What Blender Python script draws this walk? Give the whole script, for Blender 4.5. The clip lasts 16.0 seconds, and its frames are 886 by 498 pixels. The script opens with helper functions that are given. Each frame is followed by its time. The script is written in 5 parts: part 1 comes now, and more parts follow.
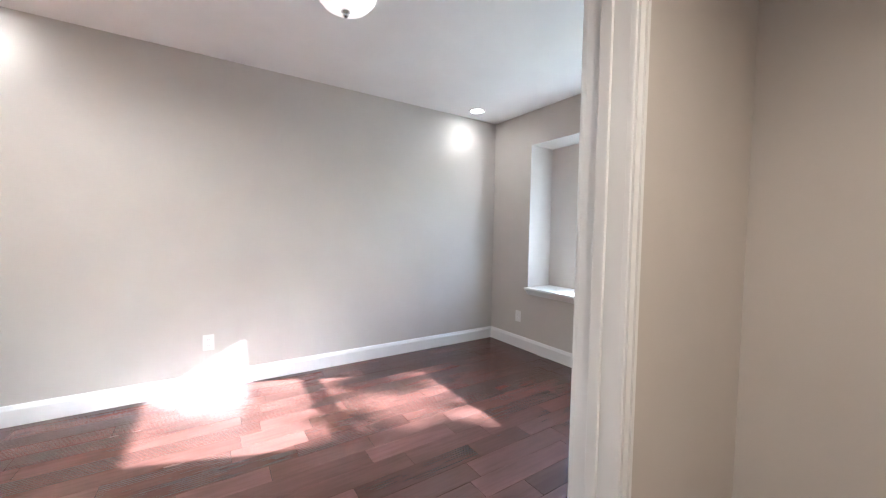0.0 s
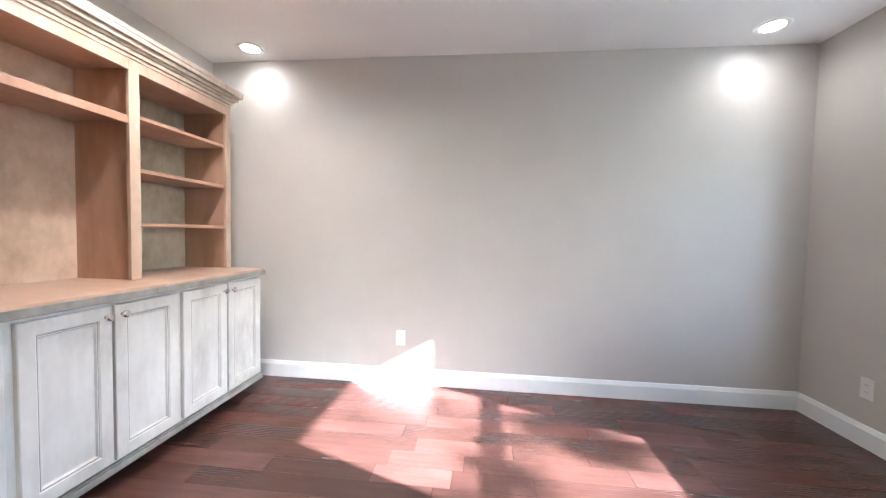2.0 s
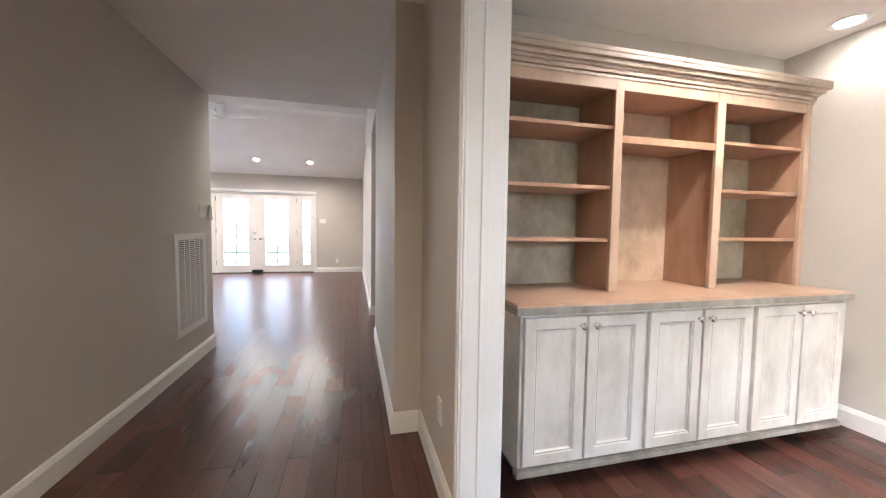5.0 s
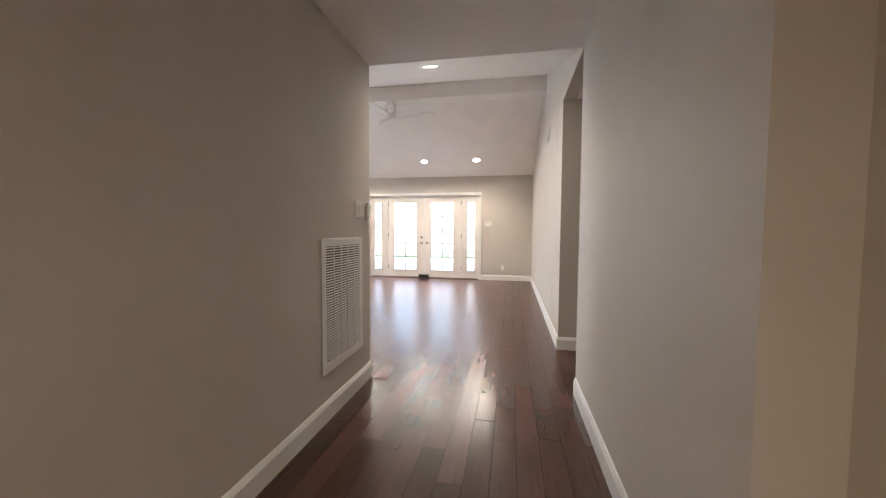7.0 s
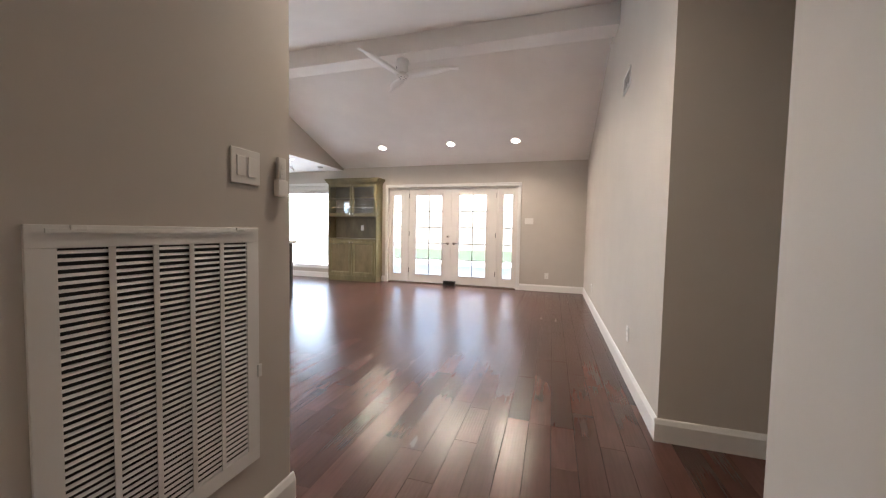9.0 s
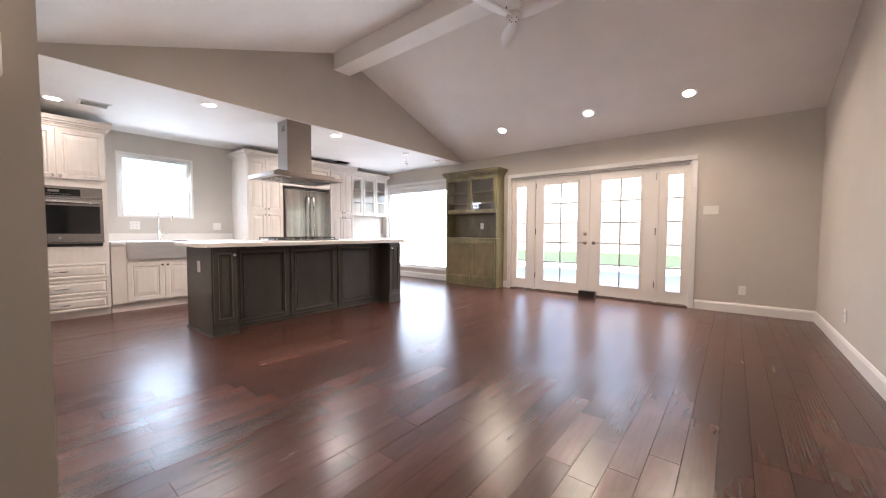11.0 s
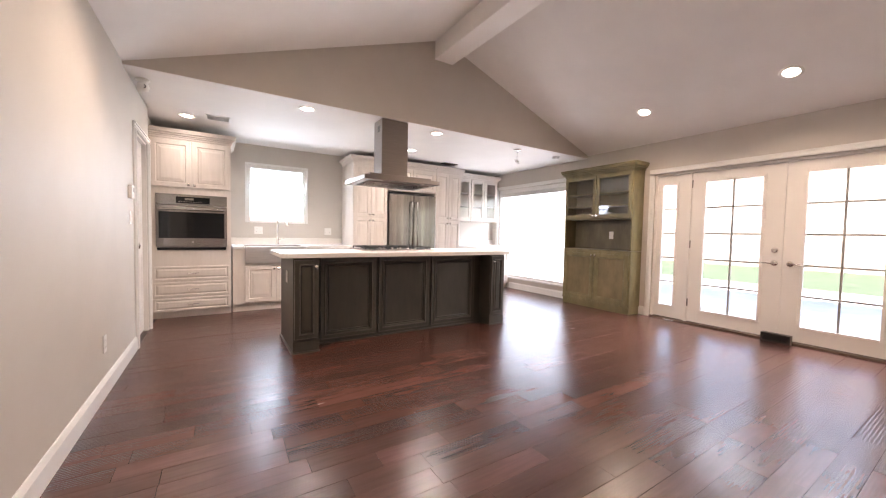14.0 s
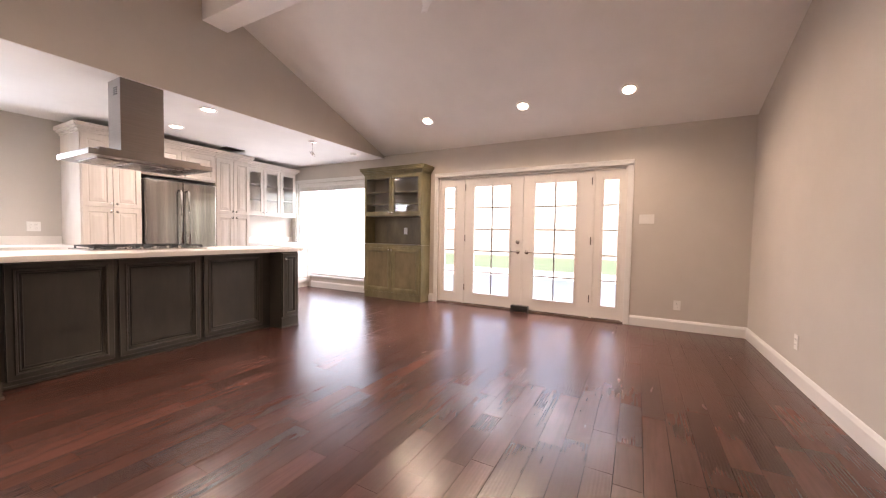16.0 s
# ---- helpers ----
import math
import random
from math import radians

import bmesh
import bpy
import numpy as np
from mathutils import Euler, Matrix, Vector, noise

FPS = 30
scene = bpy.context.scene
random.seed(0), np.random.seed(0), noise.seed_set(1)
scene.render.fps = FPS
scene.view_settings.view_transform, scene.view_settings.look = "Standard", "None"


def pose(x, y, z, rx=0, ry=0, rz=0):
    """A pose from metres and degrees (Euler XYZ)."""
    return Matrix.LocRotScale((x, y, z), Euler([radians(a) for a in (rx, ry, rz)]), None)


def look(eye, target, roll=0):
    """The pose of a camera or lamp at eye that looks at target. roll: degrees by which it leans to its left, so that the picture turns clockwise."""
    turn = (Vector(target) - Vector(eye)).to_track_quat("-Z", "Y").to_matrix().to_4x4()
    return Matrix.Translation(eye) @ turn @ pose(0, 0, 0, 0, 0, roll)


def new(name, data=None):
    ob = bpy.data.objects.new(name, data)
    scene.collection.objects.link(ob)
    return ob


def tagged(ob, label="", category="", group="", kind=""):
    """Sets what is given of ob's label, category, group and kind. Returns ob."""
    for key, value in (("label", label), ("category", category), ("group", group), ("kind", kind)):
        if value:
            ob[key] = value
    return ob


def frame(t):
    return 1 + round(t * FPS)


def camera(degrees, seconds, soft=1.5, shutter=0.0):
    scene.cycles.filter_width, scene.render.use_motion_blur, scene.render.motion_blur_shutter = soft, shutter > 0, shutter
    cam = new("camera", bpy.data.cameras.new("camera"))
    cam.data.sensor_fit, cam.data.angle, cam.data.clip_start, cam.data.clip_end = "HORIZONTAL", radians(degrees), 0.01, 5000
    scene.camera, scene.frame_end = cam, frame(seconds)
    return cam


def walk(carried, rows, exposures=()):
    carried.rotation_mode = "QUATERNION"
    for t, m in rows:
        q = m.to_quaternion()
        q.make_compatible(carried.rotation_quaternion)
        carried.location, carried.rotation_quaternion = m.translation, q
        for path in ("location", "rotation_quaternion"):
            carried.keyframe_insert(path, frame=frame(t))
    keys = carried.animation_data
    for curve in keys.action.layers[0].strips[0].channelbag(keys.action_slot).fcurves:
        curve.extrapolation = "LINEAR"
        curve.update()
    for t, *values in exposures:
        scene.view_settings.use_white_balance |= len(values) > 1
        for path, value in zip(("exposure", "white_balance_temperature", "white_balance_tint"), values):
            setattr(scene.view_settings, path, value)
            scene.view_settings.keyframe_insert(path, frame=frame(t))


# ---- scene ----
cam = camera(102.1, 16.0, soft=1.15)
PATH = [
    (0, (-0.112, 0.679, 1.192), (0.98, 2.352, 1.105), 1.0),
    (0.5, (0.128, 0.948, 1.2), (0.992, 2.749, 1.091), 1.2),
    (1, (0.28, 1.116, 1.196), (0.955, 2.996, 1.094), 1.2),
    (1.5, (0.415, 1.165, 1.164), (0.712, 3.141, 1.078), 1.0),
    (2, (0.463, 1.187, 1.145), (0.252, 3.174, 1.061), 1.2),
    (2.5, (0.542, 1.196, 1.196), (-0.092, 3.09, 1.079), 1.3),
    (3, (0.541, 1.193, 1.22), (-0.387, 2.961, 1.107), 1.2),
    (3.5, (0.517, 1.137, 1.209), (-0.664, 2.747, 1.102), 1.2),
    (4, (0.494, 1.04, 1.195), (-1.045, 2.314, 1.088), 1.1),
    (4.5, (0.463, 0.933, 1.2), (-1.35, 1.769, 1.092), 0.9),
    (5, (0.328, 0.834, 1.203), (-1.61, 1.314, 1.087), 0.8),
    (5.2, (0.249, 0.782, 1.201), (-1.712, 1.163, 1.101), 0.6),
    (7.3, (-1.161, 0.56, 1.173), (-3.111, 0.131, 1.065), 0.5),
    (7.5, (-1.315, 0.542, 1.17), (-3.261, 0.092, 1.061), 0.6),
    (8, (-1.696, 0.521, 1.167), (-3.629, 0.023, 1.057), 0.6),
    (8.2, (-1.848, 0.518, 1.17), (-3.779, 0.01, 1.058), 0.8),
    (10.3, (-3.241, 0.4, 1.039), (-5.015, -0.52, 0.948), 0.4),
    (10.5, (-3.342, 0.402, 1.04), (-5.07, -0.6, 0.943), 0.3),
    (11, (-3.569, 0.276, 1.034), (-5.121, -0.982, 0.941), 0.2),
    (11.5, (-3.756, 0.161, 1.084), (-5.07, -1.343, 0.981), 0.2),
    (12, (-3.923, -0.006, 1.11), (-5.018, -1.676, 1.004), 0.4),
    (12.5, (-4.069, -0.136, 1.145), (-5.034, -1.884, 1.036), 0.6),
    (13, (-4.178, -0.233, 1.14), (-5.104, -2.003, 1.041), 0.7),
    (13.5, (-4.227, -0.227, 1.122), (-5.163, -1.992, 1.033), 1.0),
    (14, (-4.259, -0.184, 1.128), (-5.323, -1.875, 1.042), 1.2),
    (14.5, (-4.253, -0.162, 1.124), (-5.557, -1.676, 1.043), 1.1),
    (15, (-4.302, -0.134, 1.115), (-5.797, -1.461, 1.038), 1.1),
    (15.5, (-4.327, -0.092, 1.107), (-5.99, -1.201, 1.029), 1.1),
    (16, (-4.416, -0.063, 1.109), (-6.173, -1.015, 1.028), 1.0),
]
walk(cam, [(t, look(eye, target, roll)) for t, eye, target, roll in PATH], exposures=[(0, 3.95, 5250, 8), (3.0, 3.88, 5300, 8), (4.0, 3.8, 5450, 9), (5.2, 4.1, 5850, 9), (8, 3.76, 6350, 10), (10.3, 3.45, 6500, 16), (13, 3.47, 6850, 19), (16, 3.48, 7400, 26)])

# ---- world, sun, large lights ----
world = bpy.data.worlds.new("world")
scene.world = world
world.use_nodes = True
sky = world.node_tree.nodes.new("ShaderNodeTexSky")
sky.sky_type = "NISHITA"
sky.sun_disc = False
SUN_DIR = Vector((-1.78, 0.665, -1.0)).normalized()      # the way the light travels
sky.sun_elevation = math.asin(-SUN_DIR.z)
sky.sun_rotation = math.atan2(-SUN_DIR.x, -SUN_DIR.y)
background = world.node_tree.nodes["Background"]
background.inputs["Strength"].default_value = 0.11
world.node_tree.links.new(sky.outputs[0], background.inputs["Color"])

sun_lamp = bpy.data.lights.new("sun", "SUN")
sun_lamp.energy, sun_lamp.angle, sun_lamp.color = 5.0, radians(0.6), (1.0, 0.985, 0.96)
new("sun", sun_lamp).matrix_world = look((30, -10, 20), Vector((30, -10, 20)) + SUN_DIR)


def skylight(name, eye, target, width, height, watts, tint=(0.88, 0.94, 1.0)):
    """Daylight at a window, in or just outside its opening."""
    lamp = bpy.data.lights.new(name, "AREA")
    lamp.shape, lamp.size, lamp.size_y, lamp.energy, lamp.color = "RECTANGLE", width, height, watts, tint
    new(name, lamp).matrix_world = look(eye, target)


skylight("skylight_study", (4.9, 2.3, 2.7), (-1.0, 2.4, 0.9), 1.7, 1.7, 10.5, (0.72, 0.86, 1.0))
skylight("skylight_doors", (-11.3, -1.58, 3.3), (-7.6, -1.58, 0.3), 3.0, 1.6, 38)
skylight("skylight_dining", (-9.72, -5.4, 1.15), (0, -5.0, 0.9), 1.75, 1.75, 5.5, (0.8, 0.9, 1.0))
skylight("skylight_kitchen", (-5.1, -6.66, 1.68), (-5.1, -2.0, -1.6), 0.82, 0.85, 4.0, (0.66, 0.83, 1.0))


# ---- materials ----
def node_material(name):
    m = bpy.data.materials.new(name)
    m.use_nodes = True
    nt = m.node_tree
    return m, nt, nt.nodes["Principled BSDF"]


def noise_node(nt, scale, detail=4.0, rough=0.55, stretch=(1, 1, 1)):
    co = nt.nodes.new("ShaderNodeTexCoord")
    mp = nt.nodes.new("ShaderNodeMapping")
    mp.inputs["Scale"].default_value = stretch
    tx = nt.nodes.new("ShaderNodeTexNoise")
    tx.inputs["Scale"].default_value, tx.inputs["Detail"].default_value, tx.inputs["Roughness"].default_value = scale, detail, rough
    nt.links.new(co.outputs["Object"], mp.inputs["Vector"])
    nt.links.new(mp.outputs["Vector"], tx.inputs["Vector"])
    return tx.outputs["Fac"]


def ramp(nt, fac, stops):
    r = nt.nodes.new("ShaderNodeValToRGB")
    e = r.color_ramp.elements
    while len(e) < len(stops):
        e.new(0.5)
    for el, (p, c) in zip(e, stops):
        el.position, el.color = p, (*c, 1)
    nt.links.new(fac, r.inputs["Fac"])
    return r.outputs["Color"]


def mixed(nt, fac, a, b, mode="MIX"):
    n = nt.nodes.new("ShaderNodeMix")
    n.data_type, n.blend_type = "RGBA", mode
    for socket, v in ((n.inputs[0], fac), (n.inputs[6], a), (n.inputs[7], b)):
        if isinstance(v, (int, float)):
            socket.default_value = v
        elif isinstance(v, tuple):
            socket.default_value = (*v, 1)
        else:
            nt.links.new(v, socket)
    return n.outputs[2]


def bump(nt, bsdf, height, strength, distance):
    b = nt.nodes.new("ShaderNodeBump")
    b.inputs["Strength"].default_value, b.inputs["Distance"].default_value = strength, distance
    nt.links.new(height, b.inputs["Height"])
    nt.links.new(b.outputs["Normal"], bsdf.inputs["Normal"])


def paint(name, color, rough=0.55, vary=0.05, grain=140.0, relief=0.0006, metal=0.0):
    """Paint or plaster: faint large stains, roller grain."""
    m, nt, p = node_material(name)
    low = tuple(max(0, c * (1 - vary)) for c in color)
    high = tuple(min(1, c * (1 + vary)) for c in color)
    nt.links.new(ramp(nt, noise_node(nt, 2.2, 5), [(0.3, low), (0.7, high)]), p.inputs["Base Color"])
    p.inputs["Metallic"].default_value = metal
    rr = nt.nodes.new("ShaderNodeMapRange")
    rr.inputs["To Min"].default_value, rr.inputs["To Max"].default_value = rough - 0.06, rough + 0.06
    nt.links.new(noise_node(nt, 7), rr.inputs["Value"])
    nt.links.new(rr.outputs[0], p.inputs["Roughness"])
    if relief:
        bump(nt, p, noise_node(nt, grain, 3), 0.35, relief)
    return m


def plank_wood(name, islands):
    """Dark red-brown hand-scraped boards, each with a tone of its own, grain along x."""
    m, nt, p = node_material(name)
    if islands:
        rnd = nt.nodes.new("ShaderNodeNewGeometry").outputs["Random Per Island"]
    else:
        rnd = nt.nodes.new("ShaderNodeObjectInfo").outputs["Random"]
    tone = ramp(nt, rnd, [(0.0, (0.056, 0.0235, 0.018)), (0.3, (0.077, 0.0335, 0.0255)), (0.7, (0.094, 0.0415, 0.032)), (1.0, (0.117, 0.0525, 0.041))])
    geo = nt.nodes.new("ShaderNodeNewGeometry")
    off = nt.nodes.new("ShaderNodeVectorMath")
    off.operation = "ADD"
    shift = nt.nodes.new("ShaderNodeVectorMath")
    shift.operation, shift.inputs[3].default_value = "SCALE", 37.0
    comb = nt.nodes.new("ShaderNodeCombineXYZ")
    for k in range(3):
        nt.links.new(rnd, comb.inputs[k])
    nt.links.new(comb.outputs[0], shift.inputs[0])
    nt.links.new(geo.outputs["Position"], off.inputs[0])
    nt.links.new(shift.outputs[0], off.inputs[1])

    def grain(scale, stretch, detail=5.0):
        mp = nt.nodes.new("ShaderNodeMapping")
        mp.inputs["Scale"].default_value = stretch
        tx = nt.nodes.new("ShaderNodeTexNoise")
        tx.inputs["Scale"].default_value, tx.inputs["Detail"].default_value = scale, detail
        nt.links.new(off.outputs[0], mp.inputs["Vector"])
        nt.links.new(mp.outputs["Vector"], tx.inputs["Vector"])
        return tx.outputs["Fac"]

    streak = ramp(nt, grain(7, (0.6, 7, 1), 2.5), [(0.3, (0.86, 0.84, 0.82)), (0.55, (1, 1, 1)), (0.75, (1.07, 1.06, 1.05))])
    blotch = ramp(nt, grain(3.2, (1, 2.2, 1), 3), [(0.3, (0.84, 0.82, 0.81)), (0.65, (1.08, 1.06, 1.05))])
    nt.links.new(mixed(nt, 1.0, mixed(nt, 1.0, tone, streak, "MULTIPLY"), blotch, "MULTIPLY"), p.inputs["Base Color"])
    rr = nt.nodes.new("ShaderNodeMapRange")
    rr.inputs["To Min"].default_value, rr.inputs["To Max"].default_value = 0.23, 0.29
    nt.links.new(grain(3, (0.8, 4, 1)), rr.inputs["Value"])
    nt.links.new(rr.outputs[0], p.inputs["Roughness"])
    # scrape marks across the board
    wave = nt.nodes.new("ShaderNodeTexWave")
    wave.bands_direction = "Y"
    wave.inputs["Scale"].default_value, wave.inputs["Distortion"].default_value = 20.0, 1.0
    wave.inputs["Detail"].default_value, wave.inputs["Detail Scale"].default_value = 1.0, 1.0
    nt.links.new(off.outputs[0], wave.inputs["Vector"])
    mask = ramp(nt, grain(1.3, (1, 1.5, 1), 2), [(0.40, (0.08, 0.08, 0.08)), (0.60, (1, 1, 1))])
    bump(nt, p, mixed(nt, 1.0, wave.outputs["Color"], mask, "MULTIPLY"), 0.5, 0.0008)
    p.inputs["Specular IOR Level"].default_value = 0.5
    return m


def glazed(name, base, dark, light, scale=3.5, stretch=(1, 1, 0.25), rough=0.42, relief=0.0006):
    """Painted wood with a rubbed glaze, streaked along the grain."""
    m, nt, p = node_material(name)
    big = ramp(nt, noise_node(nt, scale, 6, 0.65, stretch), [(0.25, dark), (0.5, base), (0.78, light)])
    fine = ramp(nt, noise_node(nt, 38, 3, 0.5, (stretch[0], stretch[1], stretch[2] * 0.35)), [(0.3, (0.96, 0.957, 0.95)), (0.65, (1.02, 1.02, 1.02))])
    nt.links.new(mixed(nt, 1.0, big, fine, "MULTIPLY"), p.inputs["Base Color"])
    p.inputs["Roughness"].default_value = rough
    bump(nt, p, noise_node(nt, 45, 3, 0.5, (stretch[0], stretch[1], stretch[2] * 0.3)), 0.3, relief)
    return m


def metal(name, color, rough, brushed=(1, 1, 40), low=0.88):
    m, nt, p = node_material(name)
    nt.links.new(ramp(nt, noise_node(nt, 6, 4, 0.5, brushed), [(0.3, tuple(c * low for c in color)), (0.7, color)]), p.inputs["Base Color"])
    p.inputs["Metallic"].default_value, p.inputs["Roughness"].default_value = 1.0, rough
    return m


def glass(name, tint=(1, 1, 1), rough=0.0, ior=1.06):
    m, nt, p = node_material(name)
    p.inputs["Base Color"].default_value = (*tint, 1)
    p.inputs["Transmission Weight"].default_value, p.inputs["Roughness"].default_value, p.inputs["IOR"].default_value = 1.0, rough, ior
    return m


def glow(name, color, strength):
    m, nt, p = node_material(name)
    p.inputs["Base Color"].default_value = (*color, 1)
    p.inputs["Emission Color"].default_value, p.inputs["Emission Strength"].default_value = (*color, 1), strength
    return m


WALL = paint("greige_wall_paint", (0.575, 0.53, 0.475), 0.6, 0.03)
CEIL = paint("flat_ceiling_paint", (0.81, 0.785, 0.755), 0.75, 0.03, 90, 0.0012)
CEIL_VAULT = paint("vault_ceiling_paint", (0.86, 0.84, 0.815), 0.75, 0.03, 90, 0.0012)
TRIM = paint("white_trim_enamel", (0.8, 0.79, 0.76), 0.35, 0.03, 60, 0.0003)
DOOR_WHITE = paint("warm_white_door_enamel", (0.78, 0.745, 0.70), 0.35, 0.03, 60, 0.0003)
PLASTIC = paint("white_plastic", (0.8, 0.78, 0.74), 0.35, 0.02, 200, 0.0)
PLANK = plank_wood("scraped_board", False)
PLANK_FAR = plank_wood("scraped_board_far", True)
SUBFLOOR = paint("dark_joint_filler", (0.02, 0.011, 0.008), 0.8, 0.2)
CREAM = glazed("cream_glazed_cabinet", (0.70, 0.63, 0.565), (0.66, 0.585, 0.515), (0.73, 0.67, 0.61), 3, (1, 1, 0.3), 0.38)
ISLAND = glazed("charcoal_brown_cabinet", (0.055, 0.05, 0.041), (0.036, 0.034, 0.03), (0.075, 0.068, 0.055), 4, (1, 1, 0.3), 0.38)
# rubbed island edges, their thin highlight lines put into the lighter colour
ISLAND_EDGE = glazed("rubbed_highlight_edge", (0.125, 0.115, 0.098), (0.085, 0.08, 0.068), (0.17, 0.155, 0.135), 9, (1, 1, 0.4), 0.35)
ISLAND_GROOVE = paint("dark_island_groove", (0.016, 0.015, 0.013), 0.5, 0.1, 60, 0.0)
OLIVE = glazed("olive_glazed_cabinet", (0.205, 0.175, 0.085), (0.115, 0.10, 0.045), (0.29, 0.25, 0.135), 4.5, (1, 1, 0.45), 0.4)
OLIVE_PANEL = glazed("rubbed_olive_panel", (0.20, 0.155, 0.08), (0.125, 0.10, 0.046), (0.27, 0.215, 0.12), 4, (1, 1, 0.5), 0.42)
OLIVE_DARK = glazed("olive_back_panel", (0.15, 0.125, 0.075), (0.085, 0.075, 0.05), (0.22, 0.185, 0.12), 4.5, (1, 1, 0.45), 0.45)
CHALK = glazed("whitewashed_cabinet", (0.56, 0.525, 0.475), (0.32, 0.29, 0.245), (0.70, 0.665, 0.615), 2.6, (1, 1, 0.5), 0.45)
CHALK_EDGE = glazed("grey_rubbed_edge", (0.25, 0.23, 0.20), (0.15, 0.14, 0.12), (0.36, 0.34, 0.30), 8, (1, 1, 0.5), 0.5)
TAN = glazed("tan_stained_wood", (0.41, 0.24, 0.155), (0.28, 0.16, 0.098), (0.51, 0.33, 0.23), 4.5, (1, 1, 0.3), 0.42)
STILE = glazed("tan_face_frame", (0.47, 0.335, 0.24), (0.34, 0.235, 0.165), (0.58, 0.45, 0.35), 6, (1, 1, 0.35), 0.42)
FACE = glazed("rubbed_tan_face_frame", (0.43, 0.345, 0.265), (0.30, 0.23, 0.17), (0.54, 0.46, 0.385), 6, (1, 1, 0.35), 0.45)
TAN_TOP = glazed("tan_wood_top", (0.45, 0.29, 0.20), (0.33, 0.2, 0.135), (0.54, 0.37, 0.27), 4.5, (1, 0.22, 1), 0.3)
BACK_GREEN = glazed("mottled_green_grey_back", (0.39, 0.33, 0.235), (0.20, 0.165, 0.11), (0.55, 0.49, 0.39), 4.5, (1, 1, 0.75), 0.5)
BACK_TAN = glazed("mottled_tan_back", (0.46, 0.325, 0.225), (0.29, 0.20, 0.13), (0.58, 0.45, 0.34), 4.5, (1, 1, 0.75), 0.5)
QUARTZ = paint("white_quartz", (0.78, 0.74, 0.69), 0.4, 0.04, 50, 0.0)
STEEL = metal("brushed_stainless", (0.47, 0.44, 0.42), 0.24, (1, 1, 30))
HOOD_STEEL = metal("hood_stainless", (0.33, 0.295, 0.275), 0.3, (1, 1, 30))
FRIDGE_STEEL = metal("streaked_stainless", (0.46, 0.43, 0.415), 0.2, (2.2, 2.2, 0.05), 0.45)
SINK_STEEL = metal("satin_sink_steel", (0.78, 0.74, 0.71), 0.42, (1, 1, 30))
STEEL_DARK = metal("dark_stainless", (0.33, 0.31, 0.29), 0.32, (40, 1, 1))
CHROME = metal("polished_nickel", (0.86, 0.84, 0.81), 0.2, (1, 1, 1))
BLACK = paint("black_enamel", (0.015, 0.014, 0.014), 0.3, 0.1, 60, 0.0002)
OVEN_GLASS = paint("oven_dark_glass", (0.012, 0.012, 0.013), 0.06, 0.1, 60, 0.0)
IRON = paint("cast_iron", (0.02, 0.02, 0.02), 0.55, 0.2, 60, 0.0004)
CLEAR_PANE = glass("clear_window_pane", (0.84, 0.85, 0.86))
PANE = glass("window_pane", (0.66, 0.67, 0.68))
CAB_GLASS = glass("cabinet_pane", (0.98, 0.98, 0.98), 0.0, 1.45)
# door bars coloured grey to give them their backlit shade
BACKLIT_BAR = paint("backlit_glazing_bar", (0.34, 0.32, 0.29), 0.5, 0.05, 60, 0.0)
FAN_WHITE = paint("fan_white", (0.9, 0.89, 0.87), 0.3, 0.02, 200, 0.0)
DUCT = paint("grey_duct", (0.3, 0.29, 0.28), 0.6, 0.1, 60, 0.0)
FROST = glow("frosted_lamp_glass", (1.0, 0.9, 0.76), 0.05)
LED = glow("led_disc", (1.0, 0.93, 0.83), 2.5)
BRONZE = paint("dark_bronze", (0.06, 0.04, 0.03), 0.4, 0.2, 60, 0.0002, 0.6)
SLATS = glazed("grey_blind_slat", (0.36, 0.33, 0.32), (0.28, 0.26, 0.25), (0.44, 0.41, 0.4), 6, (1, 0.2, 1), 0.5)
SHADE = paint("white_roller_shade", (0.72, 0.7, 0.67), 0.7, 0.03, 200, 0.0004)
CONCRETE = paint("patio_concrete", (0.56, 0.54, 0.51), 0.85, 0.12, 30, 0.002)
ASPHALT = paint("asphalt", (0.07, 0.07, 0.072), 0.85, 0.2, 60, 0.003)
GRASS = paint("lawn_grass", (0.075, 0.11, 0.055), 0.8, 0.3, 40, 0.01)
LEAF = paint("leaf_green", (0.15, 0.17, 0.125), 0.55, 0.35, 20, 0.0)
BARK = paint("bark", (0.11, 0.08, 0.06), 0.9, 0.3, 25, 0.01)
FENCE = glazed("fence_boards", (0.13, 0.12, 0.11), (0.10, 0.09, 0.082), (0.17, 0.155, 0.145), 4, (1, 1, 0.3), 0.75)
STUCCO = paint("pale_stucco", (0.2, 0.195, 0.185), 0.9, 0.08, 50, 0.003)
STUCCO_PALE = paint("beige_stucco", (0.58, 0.44, 0.38), 0.9, 0.08, 50, 0.003)
ROOF = paint("roof_shingle", (0.14, 0.12, 0.11), 0.9, 0.25, 25, 0.004)


# ---- mesh helpers ----
def block(bm, x0, y0, z0, x1, y1, z1, bev=0.0):
    """A box, optionally with bevelled edges, added to bm."""
    r = bmesh.ops.create_cube(bm, size=1.0)
    vs = r["verts"]
    for v in vs:
        v.co = Vector(((x0 + x1) / 2 + v.co.x * (x1 - x0), (y0 + y1) / 2 + v.co.y * (y1 - y0), (z0 + z1) / 2 + v.co.z * (z1 - z0)))
    if bev > 0:
        es = list({e for v in vs for e in v.link_edges})
        bmesh.ops.bevel(bm, geom=es, offset=bev, segments=2, profile=0.6, affect="EDGES")
    return bm


